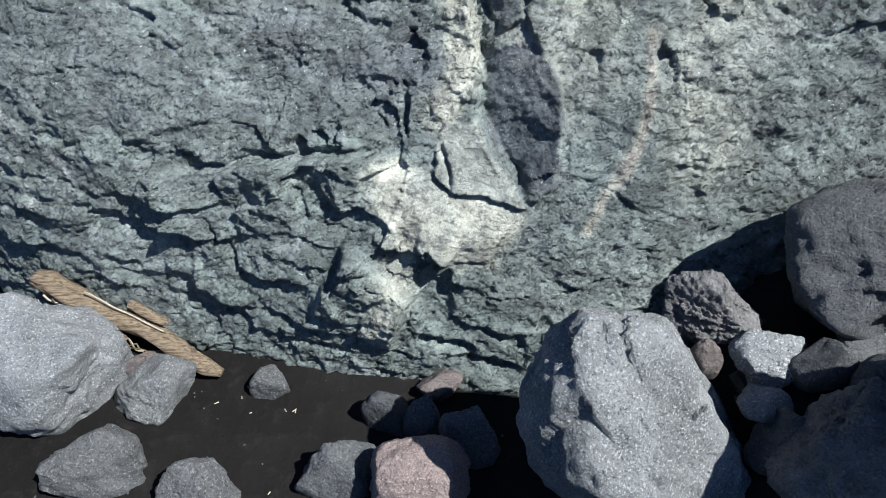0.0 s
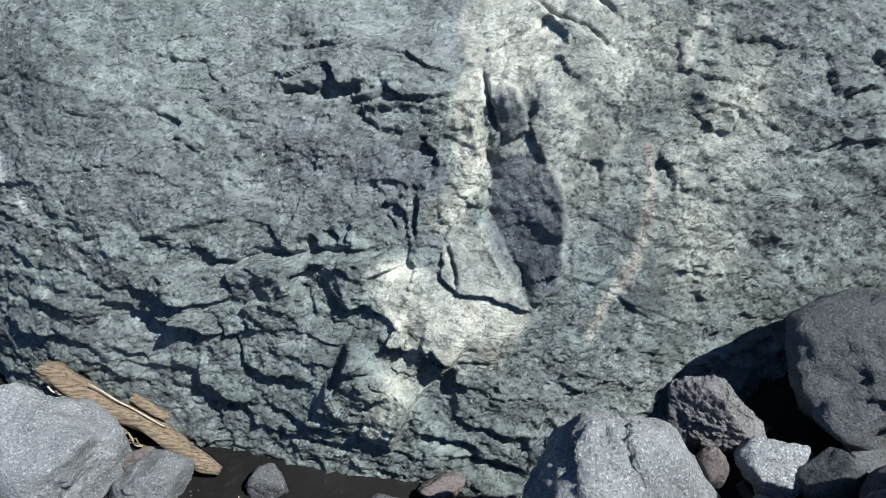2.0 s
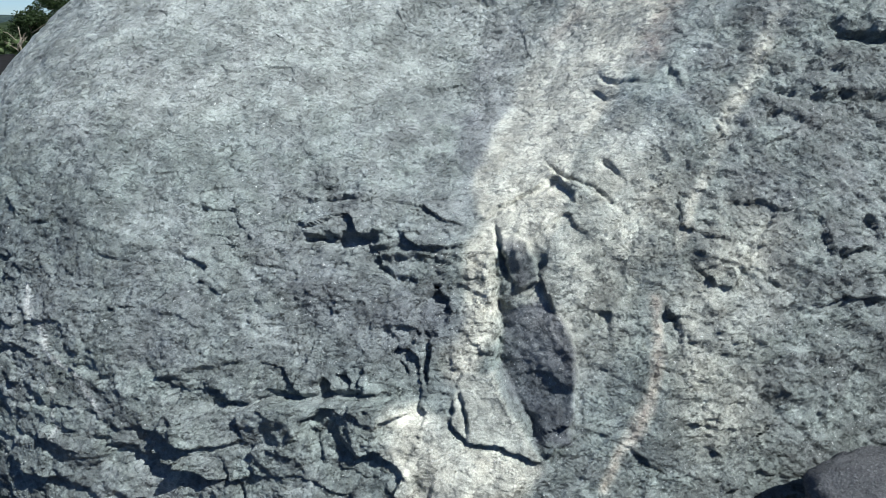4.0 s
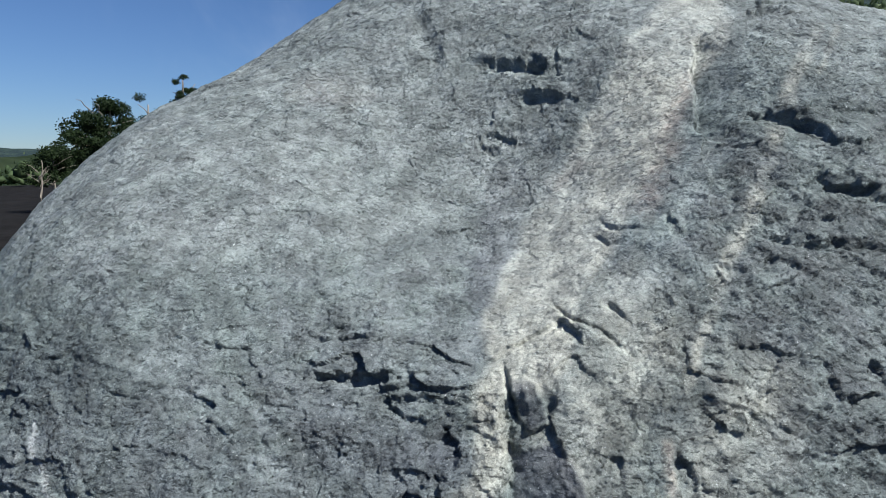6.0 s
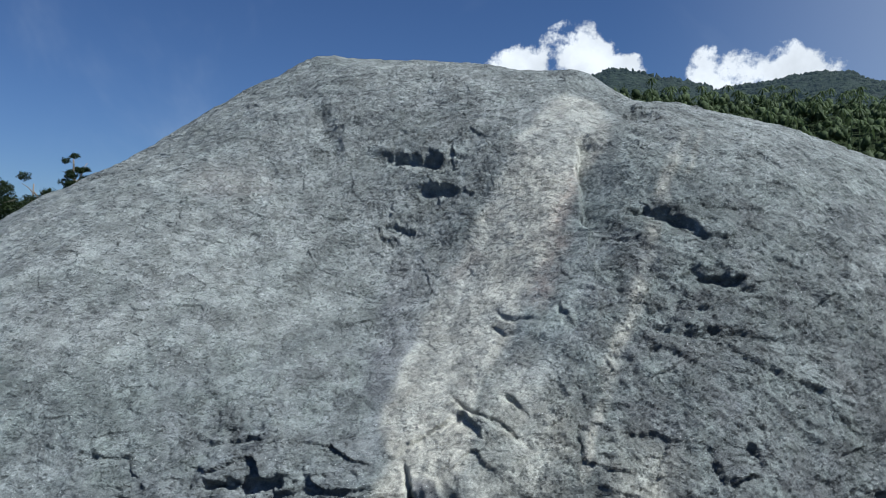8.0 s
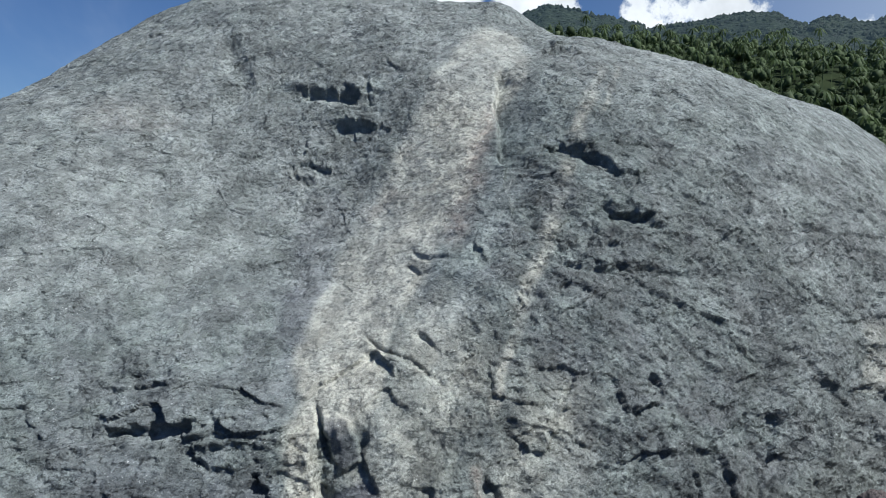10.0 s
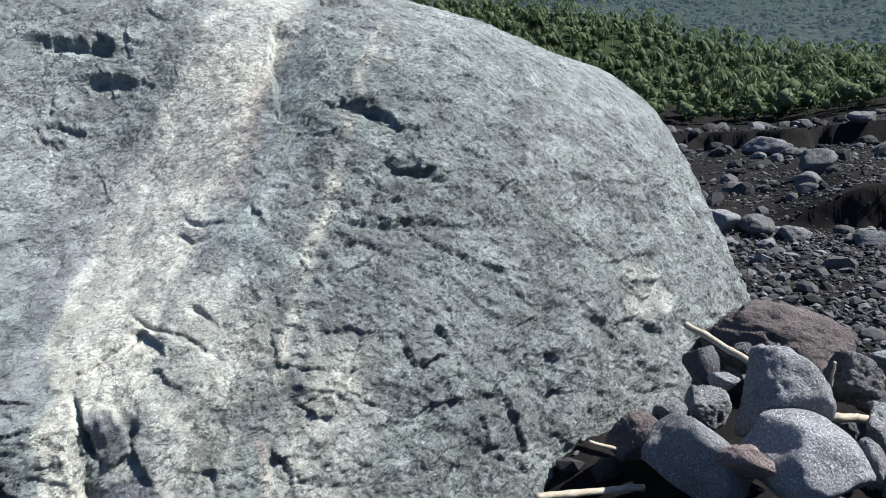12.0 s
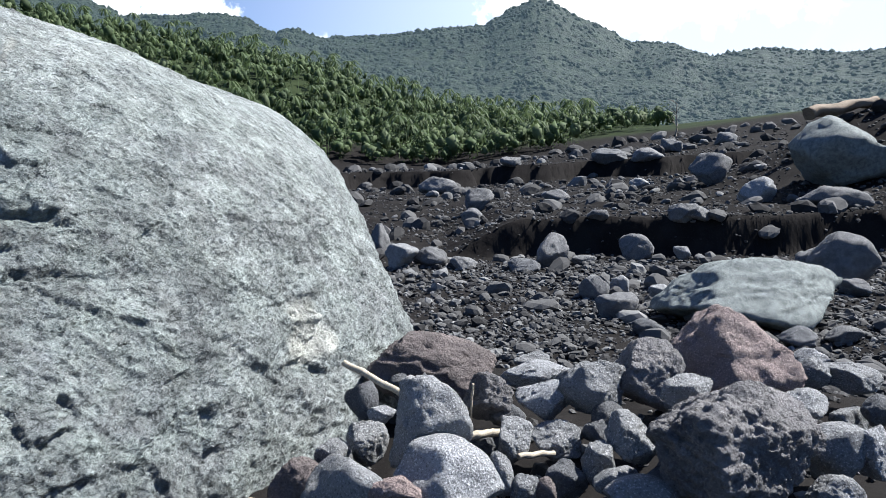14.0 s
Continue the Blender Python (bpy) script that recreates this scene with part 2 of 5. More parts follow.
def leaf_material(name, a, c2, c3, glow=None, canopy=False):
    m, t, b = material(name)
    geo = node(t, "ShaderNodeNewGeometry")
    r = geo.outputs["Random Per Island"]
    c = mix_node(t, ramp_node(t, r, 0.1, 0.6), a, c2)
    c = mix_node(t, ramp_node(t, r, 0.8, 1.0), c, c3)
    v = node(t, "ShaderNodeTexCoord").outputs["Object"]
    c = mix_node(t, ramp_node(t, noise_node(t, v, 0.06, 4.0), 0.35, 0.65, 0.0, 0.6), c, tuple(x * 0.6 for x in a))
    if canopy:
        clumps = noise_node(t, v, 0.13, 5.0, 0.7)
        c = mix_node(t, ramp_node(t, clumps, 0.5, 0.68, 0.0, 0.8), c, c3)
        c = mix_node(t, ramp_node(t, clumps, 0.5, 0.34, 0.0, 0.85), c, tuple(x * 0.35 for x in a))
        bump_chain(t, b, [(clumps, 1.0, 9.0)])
    t.links.new(c, b.inputs["Base Color"])
    b.inputs["Roughness"].default_value = 0.7
    b.inputs["Specular IOR Level"].default_value = 0.2
    thin = node(t, "ShaderNodeBsdfTranslucent")
    t.links.new(c, thin.inputs["Color"])
    both = node(t, "ShaderNodeMixShader", ins={0: 0.35})
    t.links.new(b.outputs[0], both.inputs[1])
    t.links.new(thin.outputs[0], both.inputs[2])
    t.links.new(both.outputs[0], t.nodes["Material Output"].inputs[0])
    # haze before far foliage, put in as an even glow of the surface
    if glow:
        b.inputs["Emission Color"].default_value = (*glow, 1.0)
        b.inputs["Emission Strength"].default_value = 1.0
    return m


ROCK = rock_material()
PALE = stone_material("pale_grey_andesite", (0.33, 0.336, 0.346), (0.22, 0.225, 0.233), 0.8)
GREY = stone_material("grey_andesite", (0.262, 0.266, 0.269), (0.165, 0.168, 0.171), 0.72)
DARK = stone_material("dark_grey_basalt", (0.13, 0.133, 0.138), (0.078, 0.08, 0.085), 0.5)
SLATE = stone_material("dark_speckled_andesite", (0.15, 0.15, 0.152), (0.085, 0.086, 0.088), 0.75)
PUMICE = stone_material("dark_pitted_scoria", (0.225, 0.215, 0.214), (0.13, 0.126, 0.127), 0.35, 0.9)
PINK = stone_material("pinkish_andesite", (0.29, 0.225, 0.21), (0.2, 0.16, 0.15), 0.6)
BROWN = stone_material("brown_scoria", (0.18, 0.15, 0.143), (0.115, 0.098, 0.095), 0.4, 0.6)
GREEN = stone_material("pale_green_grey_rock", (0.2, 0.222, 0.215), (0.1, 0.113, 0.11), 0.4, 0.0, 60.0)
SAND = ground_material()
WOOD = plain_material("weathered_driftwood", (0.07, 0.05, 0.034), (0.27, 0.205, 0.14), 14.0, 0.8, (1, 9, 9), 0.8)
STRAW = plain_material("dry_cane", (0.3, 0.25, 0.18), (0.45, 0.4, 0.31), 20.0, 0.6, (1, 6, 6), 0.3)
FIBRE = plain_material("pale_frayed_fibre", (0.55, 0.47, 0.32), (0.7, 0.64, 0.5), 40.0, 0.7)
BARK = plain_material("grey_bark", (0.16, 0.13, 0.1), (0.26, 0.23, 0.19), 6.0, 0.85, (1, 1, 0.3))
LEAVES = leaf_material("broadleaf_foliage", (0.013, 0.024, 0.008), (0.024, 0.042, 0.013), (0.045, 0.066, 0.022))
# blue-grey haze colour that the far hills and woods emit
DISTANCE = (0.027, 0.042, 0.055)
HILLS = leaf_material("far_woods_haze_glow", (0.018, 0.03, 0.015), (0.03, 0.046, 0.022), (0.052, 0.072, 0.036), DISTANCE, True)
WOODS = leaf_material("woodland_foliage", (0.055, 0.086, 0.037), (0.09, 0.128, 0.054), (0.135, 0.168, 0.085))

# ---- shapes ----
PERM = np.random.RandomState(7).permutation(256)
PERM = np.concatenate([PERM, PERM, PERM])
GRADS = np.random.RandomState(11).normal(size=(256, 3))
GRADS /= np.linalg.norm(GRADS, axis=1)[:, None]


def gnoise(p):
    """Gradient noise of an (n, 3) array, about -0.7 to 0.7."""
    i = np.floor(p).astype(int)
    f = p - i
    w = f * f * f * (f * (f * 6 - 15) + 10)
    i &= 255
    out = 0.0
    for dx in (0, 1):
        for dy in (0, 1):
            for dz in (0, 1):
                h = PERM[PERM[PERM[i[:, 0] + dx] + i[:, 1] + dy] + i[:, 2] + dz] & 255
                d = (GRADS[h] * (f - (dx, dy, dz))).sum(1)
                k = (w[:, 0] if dx else 1 - w[:, 0]) * (w[:, 1] if dy else 1 - w[:, 1]) * (w[:, 2] if dz else 1 - w[:, 2])
                out = out + k * d
    return out


def fbm(p, octaves=4, gain=0.5):
    total, amp = 0.0, 1.0
    for k in range(octaves):
        total = total + amp * gnoise(p * 2.03 ** k + 13.7 * k)
        amp *= gain
    return total


def ridged(p, octaves=3):
    total, amp = 0.0, 1.0
    for k in range(octaves):
        total = total + amp * (1 - 2.5 * np.abs(gnoise(p * 2.1 ** k + 5.1 * k)))
        amp *= 0.5
    return total


def facets(p, seed):
    """Broken faces: each cell of a scattered pattern tilts its own way. About -0.5 to 0.5."""
    rs = np.random.RandomState(seed)
    jit, tilt = rs.uniform(0.1, 0.9, (256, 3)), rs.normal(size=(256, 3)) * 0.6
    base = np.floor(p).astype(int)
    best, out = np.full(len(p), 9.0), np.zeros(len(p))
    for dx in (-1, 0, 1):
        for dy in (-1, 0, 1):
            for dz in (-1, 0, 1):
                c = base + (dx, dy, dz)
                w = c & 255
                h = PERM[PERM[PERM[w[:, 0]] + w[:, 1]] + w[:, 2]] & 255
                q = p - c - jit[h]
                d = (q * q).sum(1)
                near = d < best
                best = np.where(near, d, best)
                out = np.where(near, (q * tilt[h]).sum(1) + 0.25 * jit[h, 0], out)
    return np.clip(out, -0.6, 0.6)


def smooth(lo, hi, x):
    s = np.clip((x - lo) / (hi - lo), 0, 1)
    return s * s * (3 - 2 * s)


def mesh_object(name, verts, faces, mat, smooth_shade=True, parent=None, attrs=None):
    verts, faces = np.asarray(verts, dtype=np.float32), np.asarray(faces, dtype=np.int32)
    me = bpy.data.meshes.new(name)
    k = faces.shape[1]
    me.vertices.add(len(verts))
    me.vertices.foreach_set("co", verts.ravel())
    me.loops.add(faces.size)
    me.loops.foreach_set("vertex_index", faces.ravel())
    me.polygons.add(len(faces))
    me.polygons.foreach_set("loop_start", np.arange(0, faces.size, k, dtype=np.int32))
    me.polygons.foreach_set("use_smooth", np.full(len(faces), smooth_shade))
    for key, values in (attrs or {}).items():
        a = me.attributes.new(key, "FLOAT", "POINT")
        a.data.foreach_set("value", np.asarray(values, dtype=np.float32))
    me.update(calc_edges=True)
    me.validate()
    me.materials.append(mat)
    ob = new(name, me)
    if parent is not None:
        ob.parent = parent
    return ob


def grid_faces(rows_n, cols_n, wrap=False):
    i, j = np.meshgrid(np.arange(rows_n - 1), np.arange(cols_n if wrap else cols_n - 1), indexing="ij")
    j2 = (j + 1) % cols_n
    return np.stack([i * cols_n + j, i * cols_n + j2, (i + 1) * cols_n + j2, (i + 1) * cols_n + j], -1).reshape(-1, 4)


BALLS = {}


def ball(level):
    if level not in BALLS:
        bm = bmesh.new()
        bmesh.ops.create_icosphere(bm, subdivisions=level, radius=1.0)
        bm.verts.ensure_lookup_table()
        BALLS[level] = (np.array([v.co[:] for v in bm.verts]), np.array([[v.index for v in f.verts] for f in bm.faces]))
        bm.free()
    return BALLS[level]


# ---- terrain ----
AHEAD, RIGHT = np.array([0.784, 0.621]), np.array([0.621, -0.784])


def ground_z(x, y):
    x, y = np.asarray(x, float), np.asarray(y, float)
    p = np.stack([x, y, 0 * x], -1).reshape(-1, 3)
    u = AHEAD[0] * (x - 0.83) + AHEAD[1] * y
    v = RIGHT[0] * (x - 0.83) + RIGHT[1] * y
    r = np.hypot(x - 0.8, y)
    wob = fbm(p * 0.35, 3).reshape(x.shape)
    wob2 = fbm(p * 1.3 + 9, 3).reshape(x.shape)
    # sand hollow before the rock, and the bank of stones beside it
    pile = 0.5 * smooth(0.72, 1.3, x + 0.2 * np.clip(0.8 - y, -1, 1)) + 0.45 * smooth(1.5, 2.4, x)
    pile = pile * smooth(-4.5, -0.8, y + 0.8 * wob)
    near = pile + 0.02 * wob2 * (1 - np.exp(-((r / 2) ** 2)))
    floor = -1.35 + 0.16 * wob + 0.05 * wob2
    # terraces cut by the flood
    slow = fbm(p * 0.11 + 4, 2).reshape(x.shape)
    sharp = smooth(27.0, 27.4, u + 2.0 * slow + 0.14 * wob + 0.1 * wob2)
    ramp = smooth(22.0, 60.0, u)
    side = smooth(-0.5, 3.5, v)
    floor = floor + 1.55 * (ramp * (1 - side) + sharp * side) + 0.25 * np.abs(wob) * smooth(24, 30, u)
    floor = floor + 2.1 * smooth(84.0, 84.8, u + 7.0 * slow + 0.6 * wob)
    floor = floor + smooth(40, 150, u) * np.clip(v, 0, 120) * 0.13
    floor = floor + 6.2 * np.exp(-(((u - 43) / 11) ** 2 + ((v - 30) / 9) ** 2))
    z = near + (floor - near) * smooth(3.6, 11.0, r)
    return z


# hills: bearing right of +y, and the elevation of the skyline there
SKY_AZ = np.array([-180.0, -120.0, -60.0, -40.0, -29.0, -15.0, 0.0, 8.0, 18.9, 22.9, 23.9, 26.6, 26.7, 31.5, 32.3, 36.2, 36.5, 38.3, 38.8, 41.9, 46.0, 51.2, 55.4, 57.2, 59.3, 60.9, 62.7, 65.0, 67.2, 70.2, 73.1, 76.6, 79.6, 84.4, 95.0, 120.0, 180.0])
SKY_EL = np.array([2.00, 2.00, 1.20, 0.80, 0.80, 3.00, 7.00, 9.60, 13.50, 12.65, 12.74, 11.91, 11.43, 11.65, 11.77, 11.73, 11.43, 10.66, 11.09, 10.16, 10.84, 11.24, 11.57, 12.46, 13.05, 12.55, 11.47, 10.44, 9.49, 9.58, 8.11, 8.28, 8.09, 7.87, 6.50, 5.00, 2.00])
LOW_AZ = np.array([-180, -60, -29, 0, 10, 18, 25, 32, 38, 42, 46, 50, 55, 62, 70, 90, 180])
LOW_EL = np.array([0.4, 0.3, 0.3, 5.5, 9.3, 12.2, 11.4, 10.7, 9.8, 9.2, 7.2, 6.2, 5.0, 3.8, 2.8, 2.0, 0.4])
RIDGE, SLOPE = 950.0, 330.0


def hill_z(az, r):
    p = np.stack([np.sin(np.radians(az)) * r, np.cos(np.radians(az)) * r, 0 * r], -1).reshape(-1, 3)
    n1 = fbm(p / 160.0, 4).reshape(r.shape)
    n2 = ridged(p / 240.0 + 3, 3).reshape(r.shape)
    sky, low = np.interp(az, SKY_AZ, SKY_EL), np.interp(az, LOW_AZ, LOW_EL)
    # woods stand on the hills, so that the soil lies a little under the skyline
    top = RIDGE * np.tan(np.radians(sky)) - 6.0
    mid = SLOPE * np.tan(np.radians(low)) - 8.0
    base = smooth(130, SLOPE, r) * mid
    up = smooth(SLOPE * 1.05, RIDGE, r)
    z = base + (top - mid) * up ** 1.15
    z = z + (n1 * 16 + n2 * 9) * smooth(200, 500, r) * (1 - smooth(RIDGE * 0.8, RIDGE, r) * 0.85)
    return z - smooth(RIDGE, RIDGE * 1.6, r) * (top * 0.7)


def terrain_z(x, y):
    az, r = np.degrees(np.arctan2(x, y)), np.hypot(x, y)
    far = smooth(120, 190, r)
    g = ground_z(x, y)
    return g * (1 - smooth(190, 420, r)) + hill_z(az, r) * far


def build_ground():
    az = np.concatenate([np.linspace(-45, 85, 500, endpoint=False), np.linspace(85, 315, 100, endpoint=False)])
    near = np.concatenate([np.linspace(0.0, 4.5, 75, endpoint=False), 4.5 * (22 / 4.5) ** np.linspace(0, 1, 60, endpoint=False), np.linspace(22, 40, 110, endpoint=False),
                           40 * 2 ** np.linspace(0, 1, 30, endpoint=False), np.linspace(80, 116, 50, endpoint=False), 116 * (480 / 116) ** np.linspace(0, 1, 45)])
    far = 470 * (3200 / 470) ** np.linspace(0, 1, 50)
    for name, rr, mat, label in (("ground", near, SAND, "dark volcanic sand bed running up to woods"), ("backdrop", far, HILLS, "distant wooded hills with haze put in as glow")):
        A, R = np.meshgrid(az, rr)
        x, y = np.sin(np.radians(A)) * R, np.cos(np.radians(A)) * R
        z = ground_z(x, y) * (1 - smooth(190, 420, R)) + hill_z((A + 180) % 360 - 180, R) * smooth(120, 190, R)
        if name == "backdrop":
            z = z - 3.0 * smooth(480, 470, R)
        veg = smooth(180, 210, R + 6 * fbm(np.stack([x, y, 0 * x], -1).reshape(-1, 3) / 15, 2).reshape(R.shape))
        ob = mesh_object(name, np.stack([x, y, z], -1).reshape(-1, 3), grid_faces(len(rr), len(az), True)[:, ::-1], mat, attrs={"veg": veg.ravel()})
        tagged(ob, label, name, kind="structure")


build_ground()

# ---- the great rock ----
ROCK_AT = np.array([1.096, 5.091, 0.143])
ROCK_RADII, ROCK_POWER, ROCK_YAW = (4.893, 3.450, 4.487), 3.037, -0.415
SWELLS = {5: (-0.043, -0.052, 0.067, 0.014, -0.024, -0.190, 0.041, -0.177, -0.010), 27: (-0.148, -0.056, 0.108, -0.126, 0.054, -0.091, -0.119, 0.027, 0.076),
          50: (-0.099, -0.063, -0.238, -0.168, -0.059, -0.071, -0.164), 75: (-0.042, 0.059, -0.187)}


def rock_radius(d):
    dx = d[:, 0] * math.cos(ROCK_YAW) + d[:, 1] * math.sin(ROCK_YAW)
    dy = -d[:, 0] * math.sin(ROCK_YAW) + d[:, 1] * math.cos(ROCK_YAW)
    a, b, c = ROCK_RADII
    r = ((np.abs(dx) / a) ** ROCK_POWER + (np.abs(dy) / b) ** ROCK_POWER + (np.abs(d[:, 2]) / c) ** ROCK_POWER) ** (-1 / ROCK_POWER)
    k = 0.0
    for el, amounts in SWELLS.items():
        for i, amount in enumerate(amounts):
            az = radians(-90 + (i / (len(amounts) - 1) - 0.5) * 200)
            way = np.array((math.cos(az) * math.cos(radians(el)), math.sin(az) * math.cos(radians(el)), math.sin(radians(el))))
            k = k + amount * np.exp(9 * (d @ way - 1))
    return r * (1 + k)


def along(x, z, line):
    """Distance to a line of (x, z) corners, the side (positive: to the line's left as it runs), and how far along it."""
    best, side, part = np.full(len(x), 9.0), np.zeros(len(x)), np.zeros(len(x))
    n = len(line) - 1
    for k in range(n):
        (ax, az), (bx, bz) = line[k], line[k + 1]
        ex, ez = bx - ax, bz - az
        s = np.clip(((x - ax) * ex + (z - az) * ez) / (ex * ex + ez * ez), 0, 1)
        qx, qz = x - ax - s * ex, z - az - s * ez
        d = np.hypot(qx, qz)
        near = d < best
        best = np.where(near, d, best)
        side = np.where(near, np.sign(ex * qz - ez * qx), side)
        part = np.where(near, (k + s) / n, part)
    return best, side, part


CREST = [((-0.1, 5.3, 3.72), 0.08, 0.26), ((0.45, 5.2, 3.63), -0.08, 0.28), ((1.62, 4.12, 3.33), 0.08, 0.22), ((-0.62, 5.43, 3.48), -0.03, 0.25), ((1.95, 4.0, 3.15), -0.04, 0.2)]


def inside(x, z, corners):
    """Signed distance to a closed outline of (x, z) corners, positive inside."""
    d, s, k = along(x, z, corners + corners[:1])
    odd = np.zeros(len(x), bool)
    for (ax, az), (bx, bz) in zip(corners, corners[1:] + corners[:1]):
        cross = (az > z) != (bz > z)
        odd ^= cross & (x < ax + (z - az) * (bx - ax) / (bz - az if bz != az else 1e-9))
    return np.where(odd, d, -d)


def ledges(p, bed, freq, warp, seed):
    """Broken layers, 0 to 1: each stands out at its foot, overhangs what lies below and slopes back upwards."""
    s = freq * bed + warp * fbm(p * freq * 0.22 + seed, 4, 0.6)
    f = s - np.floor(s)
    gate = gnoise(p * np.array([0.3, 0.3, 0.15]) * freq + 7.3 * np.floor(s)[:, None] + seed)
    return (1 - f) ** 1.3 * smooth(0.0, 0.1, f) * smooth(-0.05, 0.3, gate)


TABLET = [(0.343, 0.976), (0.457, 0.990), (0.521, 0.873), (0.611, 0.741), (0.568, 0.739), (0.375, 0.761), (0.298, 0.811), (0.326, 0.885)]
FACET = [(0.471, 1.165), (0.645, 1.225), (0.715, 1.118), (0.742, 1.010), (0.699, 0.804), (0.600, 0.788), (0.525, 0.895), (0.467, 0.993)]
FACET_TOP = [(0.489, 1.396), (0.597, 1.382), (0.619, 1.261), (0.533, 1.229), (0.492, 1.308)]
NOSE = [(0.115, 0.846), (0.250, 0.843), (0.375, 0.752), (0.606, 0.722), (0.587, 0.620), (0.479, 0.522), (0.358, 0.523), (0.139, 0.635), (0.074, 0.745)]


def rock_relief(p):
    """Relief (metres, outwards) and colour masks for points p of the rock's skin."""
    x, z = p[:, 0].copy(), p[:, 2].copy()
    front = smooth(6.5, 4.5, p[:, 1])
    wx = x + 0.022 * fbm(p * 6 + 3, 4, 0.7)
    wz = z + 0.022 * fbm(p * 6 + 31, 4, 0.7)
    jagged = fbm(p * 9 + 12, 3, 0.6)
    # the layers dip one way on the face and steeper on the flank
    turn = smooth(0.9, 1.6, x)
    bed = z + 0.12 * x + turn * 0.55 * (x - 1.2) + 0.5 * (p[:, 1] - 2.3) * (1 - turn) * 0.3
    low = smooth(1.75, 1.2, z + 0.2 * fbm(p * 1.6 + 5, 2)) * smooth(0.75, 0.3, x + 0.1 * fbm(p * 2 + 8, 2))
    foot = smooth(0.7, 0.35, z) * smooth(1.3, 0.9, x)
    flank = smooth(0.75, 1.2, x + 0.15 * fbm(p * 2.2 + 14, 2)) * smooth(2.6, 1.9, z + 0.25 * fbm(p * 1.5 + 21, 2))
    tab, fac, fac2 = inside(wx, wz, TABLET), inside(wx, wz, FACET), inside(wx, wz, FACET_TOP)
    calm = 1 - 0.9 * smooth(-0.01, 0.02, tab) - 0.6 * smooth(-0.01, 0.02, np.maximum(fac, fac2))
    d, s, k = along(x, z, [(0.6, 1.55), (0.85, 1.85), (1.12, 2.25), (1.4, 2.85)])
    nose = inside(wx, wz, NOSE)
    calm = calm * (1 - 0.6 * smooth(0.32, 0.2, d)) * (1 - 0.6 * smooth(-0.05, 0.05, nose))
    warpp = p + 0.06 * np.stack([fbm(p * 3 + 40, 3), fbm(p * 3 + 55, 3), fbm(p * 3 + 66, 3)], -1)
    chip = facets(warpp * np.array([4.5, 4.5, 7.0]), 3)
    chip2 = facets(warpp * np.array([13.0, 13.0, 20.0]) + 4, 5)
    chip3 = facets(warpp * np.array([30.0, 30.0, 44.0]) + 9, 6)
    h = 0.05 * fbm(p * 1.3, 3) + 0.012 * fbm(p * 5, 5, 0.6)
    strong = 0.42 + 0.58 * np.clip(low + 0.7 * flank + foot, 0, 1)
    h += calm * strong * (0.022 * chip + 0.010 * chip2 + 0.0045 * chip3)
    h += calm * (0.004 + 0.004 * np.clip(low + flank, 0, 1)) * fbm(p * 22 + 17, 3, 0.65)
    h += calm * (0.008 + 0.011 * low + 0.005 * flank + 0.006 * foot) * ledges(p, bed, 4.5, 1.1, 2.0)
    h += calm * (0.004 + 0.008 * low + 0.004 * flank + 0.005 * foot) * ledges(p, bed, 12.0, 1.0, 9.0)
    h += calm * (0.003 + 0.003 * low + 0.002 * flank) * ledges(p, bed, 30.0, 0.9, 4.0)
    h += 0.03 * np.clip(nose / 0.1, 0, 1) ** 0.5
    h += flank * 0.035 * fbm(p * 2.6 + 19, 2) + flank * 0.012 * ridged(p * np.array([3.0, 3.0, 2.0]) + 8, 3)

    def near(line, reach):
        xs, zs = [q[0] for q in line], [q[1] for q in line]
        return np.nonzero((wx > min(xs) - reach) & (wx < max(xs) + reach) & (wz > min(zs) - reach) & (wz < max(zs) + reach) & (front > 0))[0]

    def crack(line, width, depth, taper=True):
        i = near(line, 2 * width)
        d, s, k = along(wx[i], wz[i], line)
        fade = np.clip(4 * k * (1 - k) + 0.25, 0, 1) if taper else 1.0
        h[i] -= 0.8 * depth * np.clip(1 - d / (1.4 * width), 0, 1) ** 0.8 * fade * front[i]

    def step(line, height, fall, edge=0.01, taper=True):
        """Raises the line's left side, sharply at the line and fading away from it."""
        i = near(line, 3 * fall)
        d, s, k = along(wx[i], wz[i], line)
        sd = d * s
        ends = smooth(0.0, 0.2, k) * smooth(1.0, 0.8, k) if taper else 1.0
        h[i] += height * smooth(-edge, edge, sd) * np.exp(-np.clip(sd, 0, 9) / fall) * ends * smooth(3 * fall, 2 * fall, d) * front[i] * (0.75 + 0.6 * chip[i])

    def pit(cx, cz, rx, rz, depth, lean=0.0):
        i = near([(cx, cz)], 1.6 * max(rx, rz))
        c, s = math.cos(radians(lean)), math.sin(radians(lean))
        qx, qz = (wx[i] - cx) * c + (wz[i] - cz) * s, -(wx[i] - cx) * s + (wz[i] - cz) * c
        q = np.hypot(qx / rx, qz / rz) + 0.4 * jagged[i] + 0.3 * chip2[i]
        # the roof is steep, the floor shelves out
        h[i] -= 0.8 * depth * smooth(1.3, 0.85, q) * (0.2 + 0.8 * np.clip(0.5 + 0.6 * qz / rz, 0, 1)) * front[i]

    # the long ledge, the block under it and its broken flank
    step([(0.241, 0.866), (0.153, 0.875), (-0.010, 0.859), (-0.197, 0.847), (-0.304, 0.827), (-0.456, 0.799), (-0.613, 0.768), (-0.710, 0.784), (-0.957, 0.658)], 0.075, 0.28)
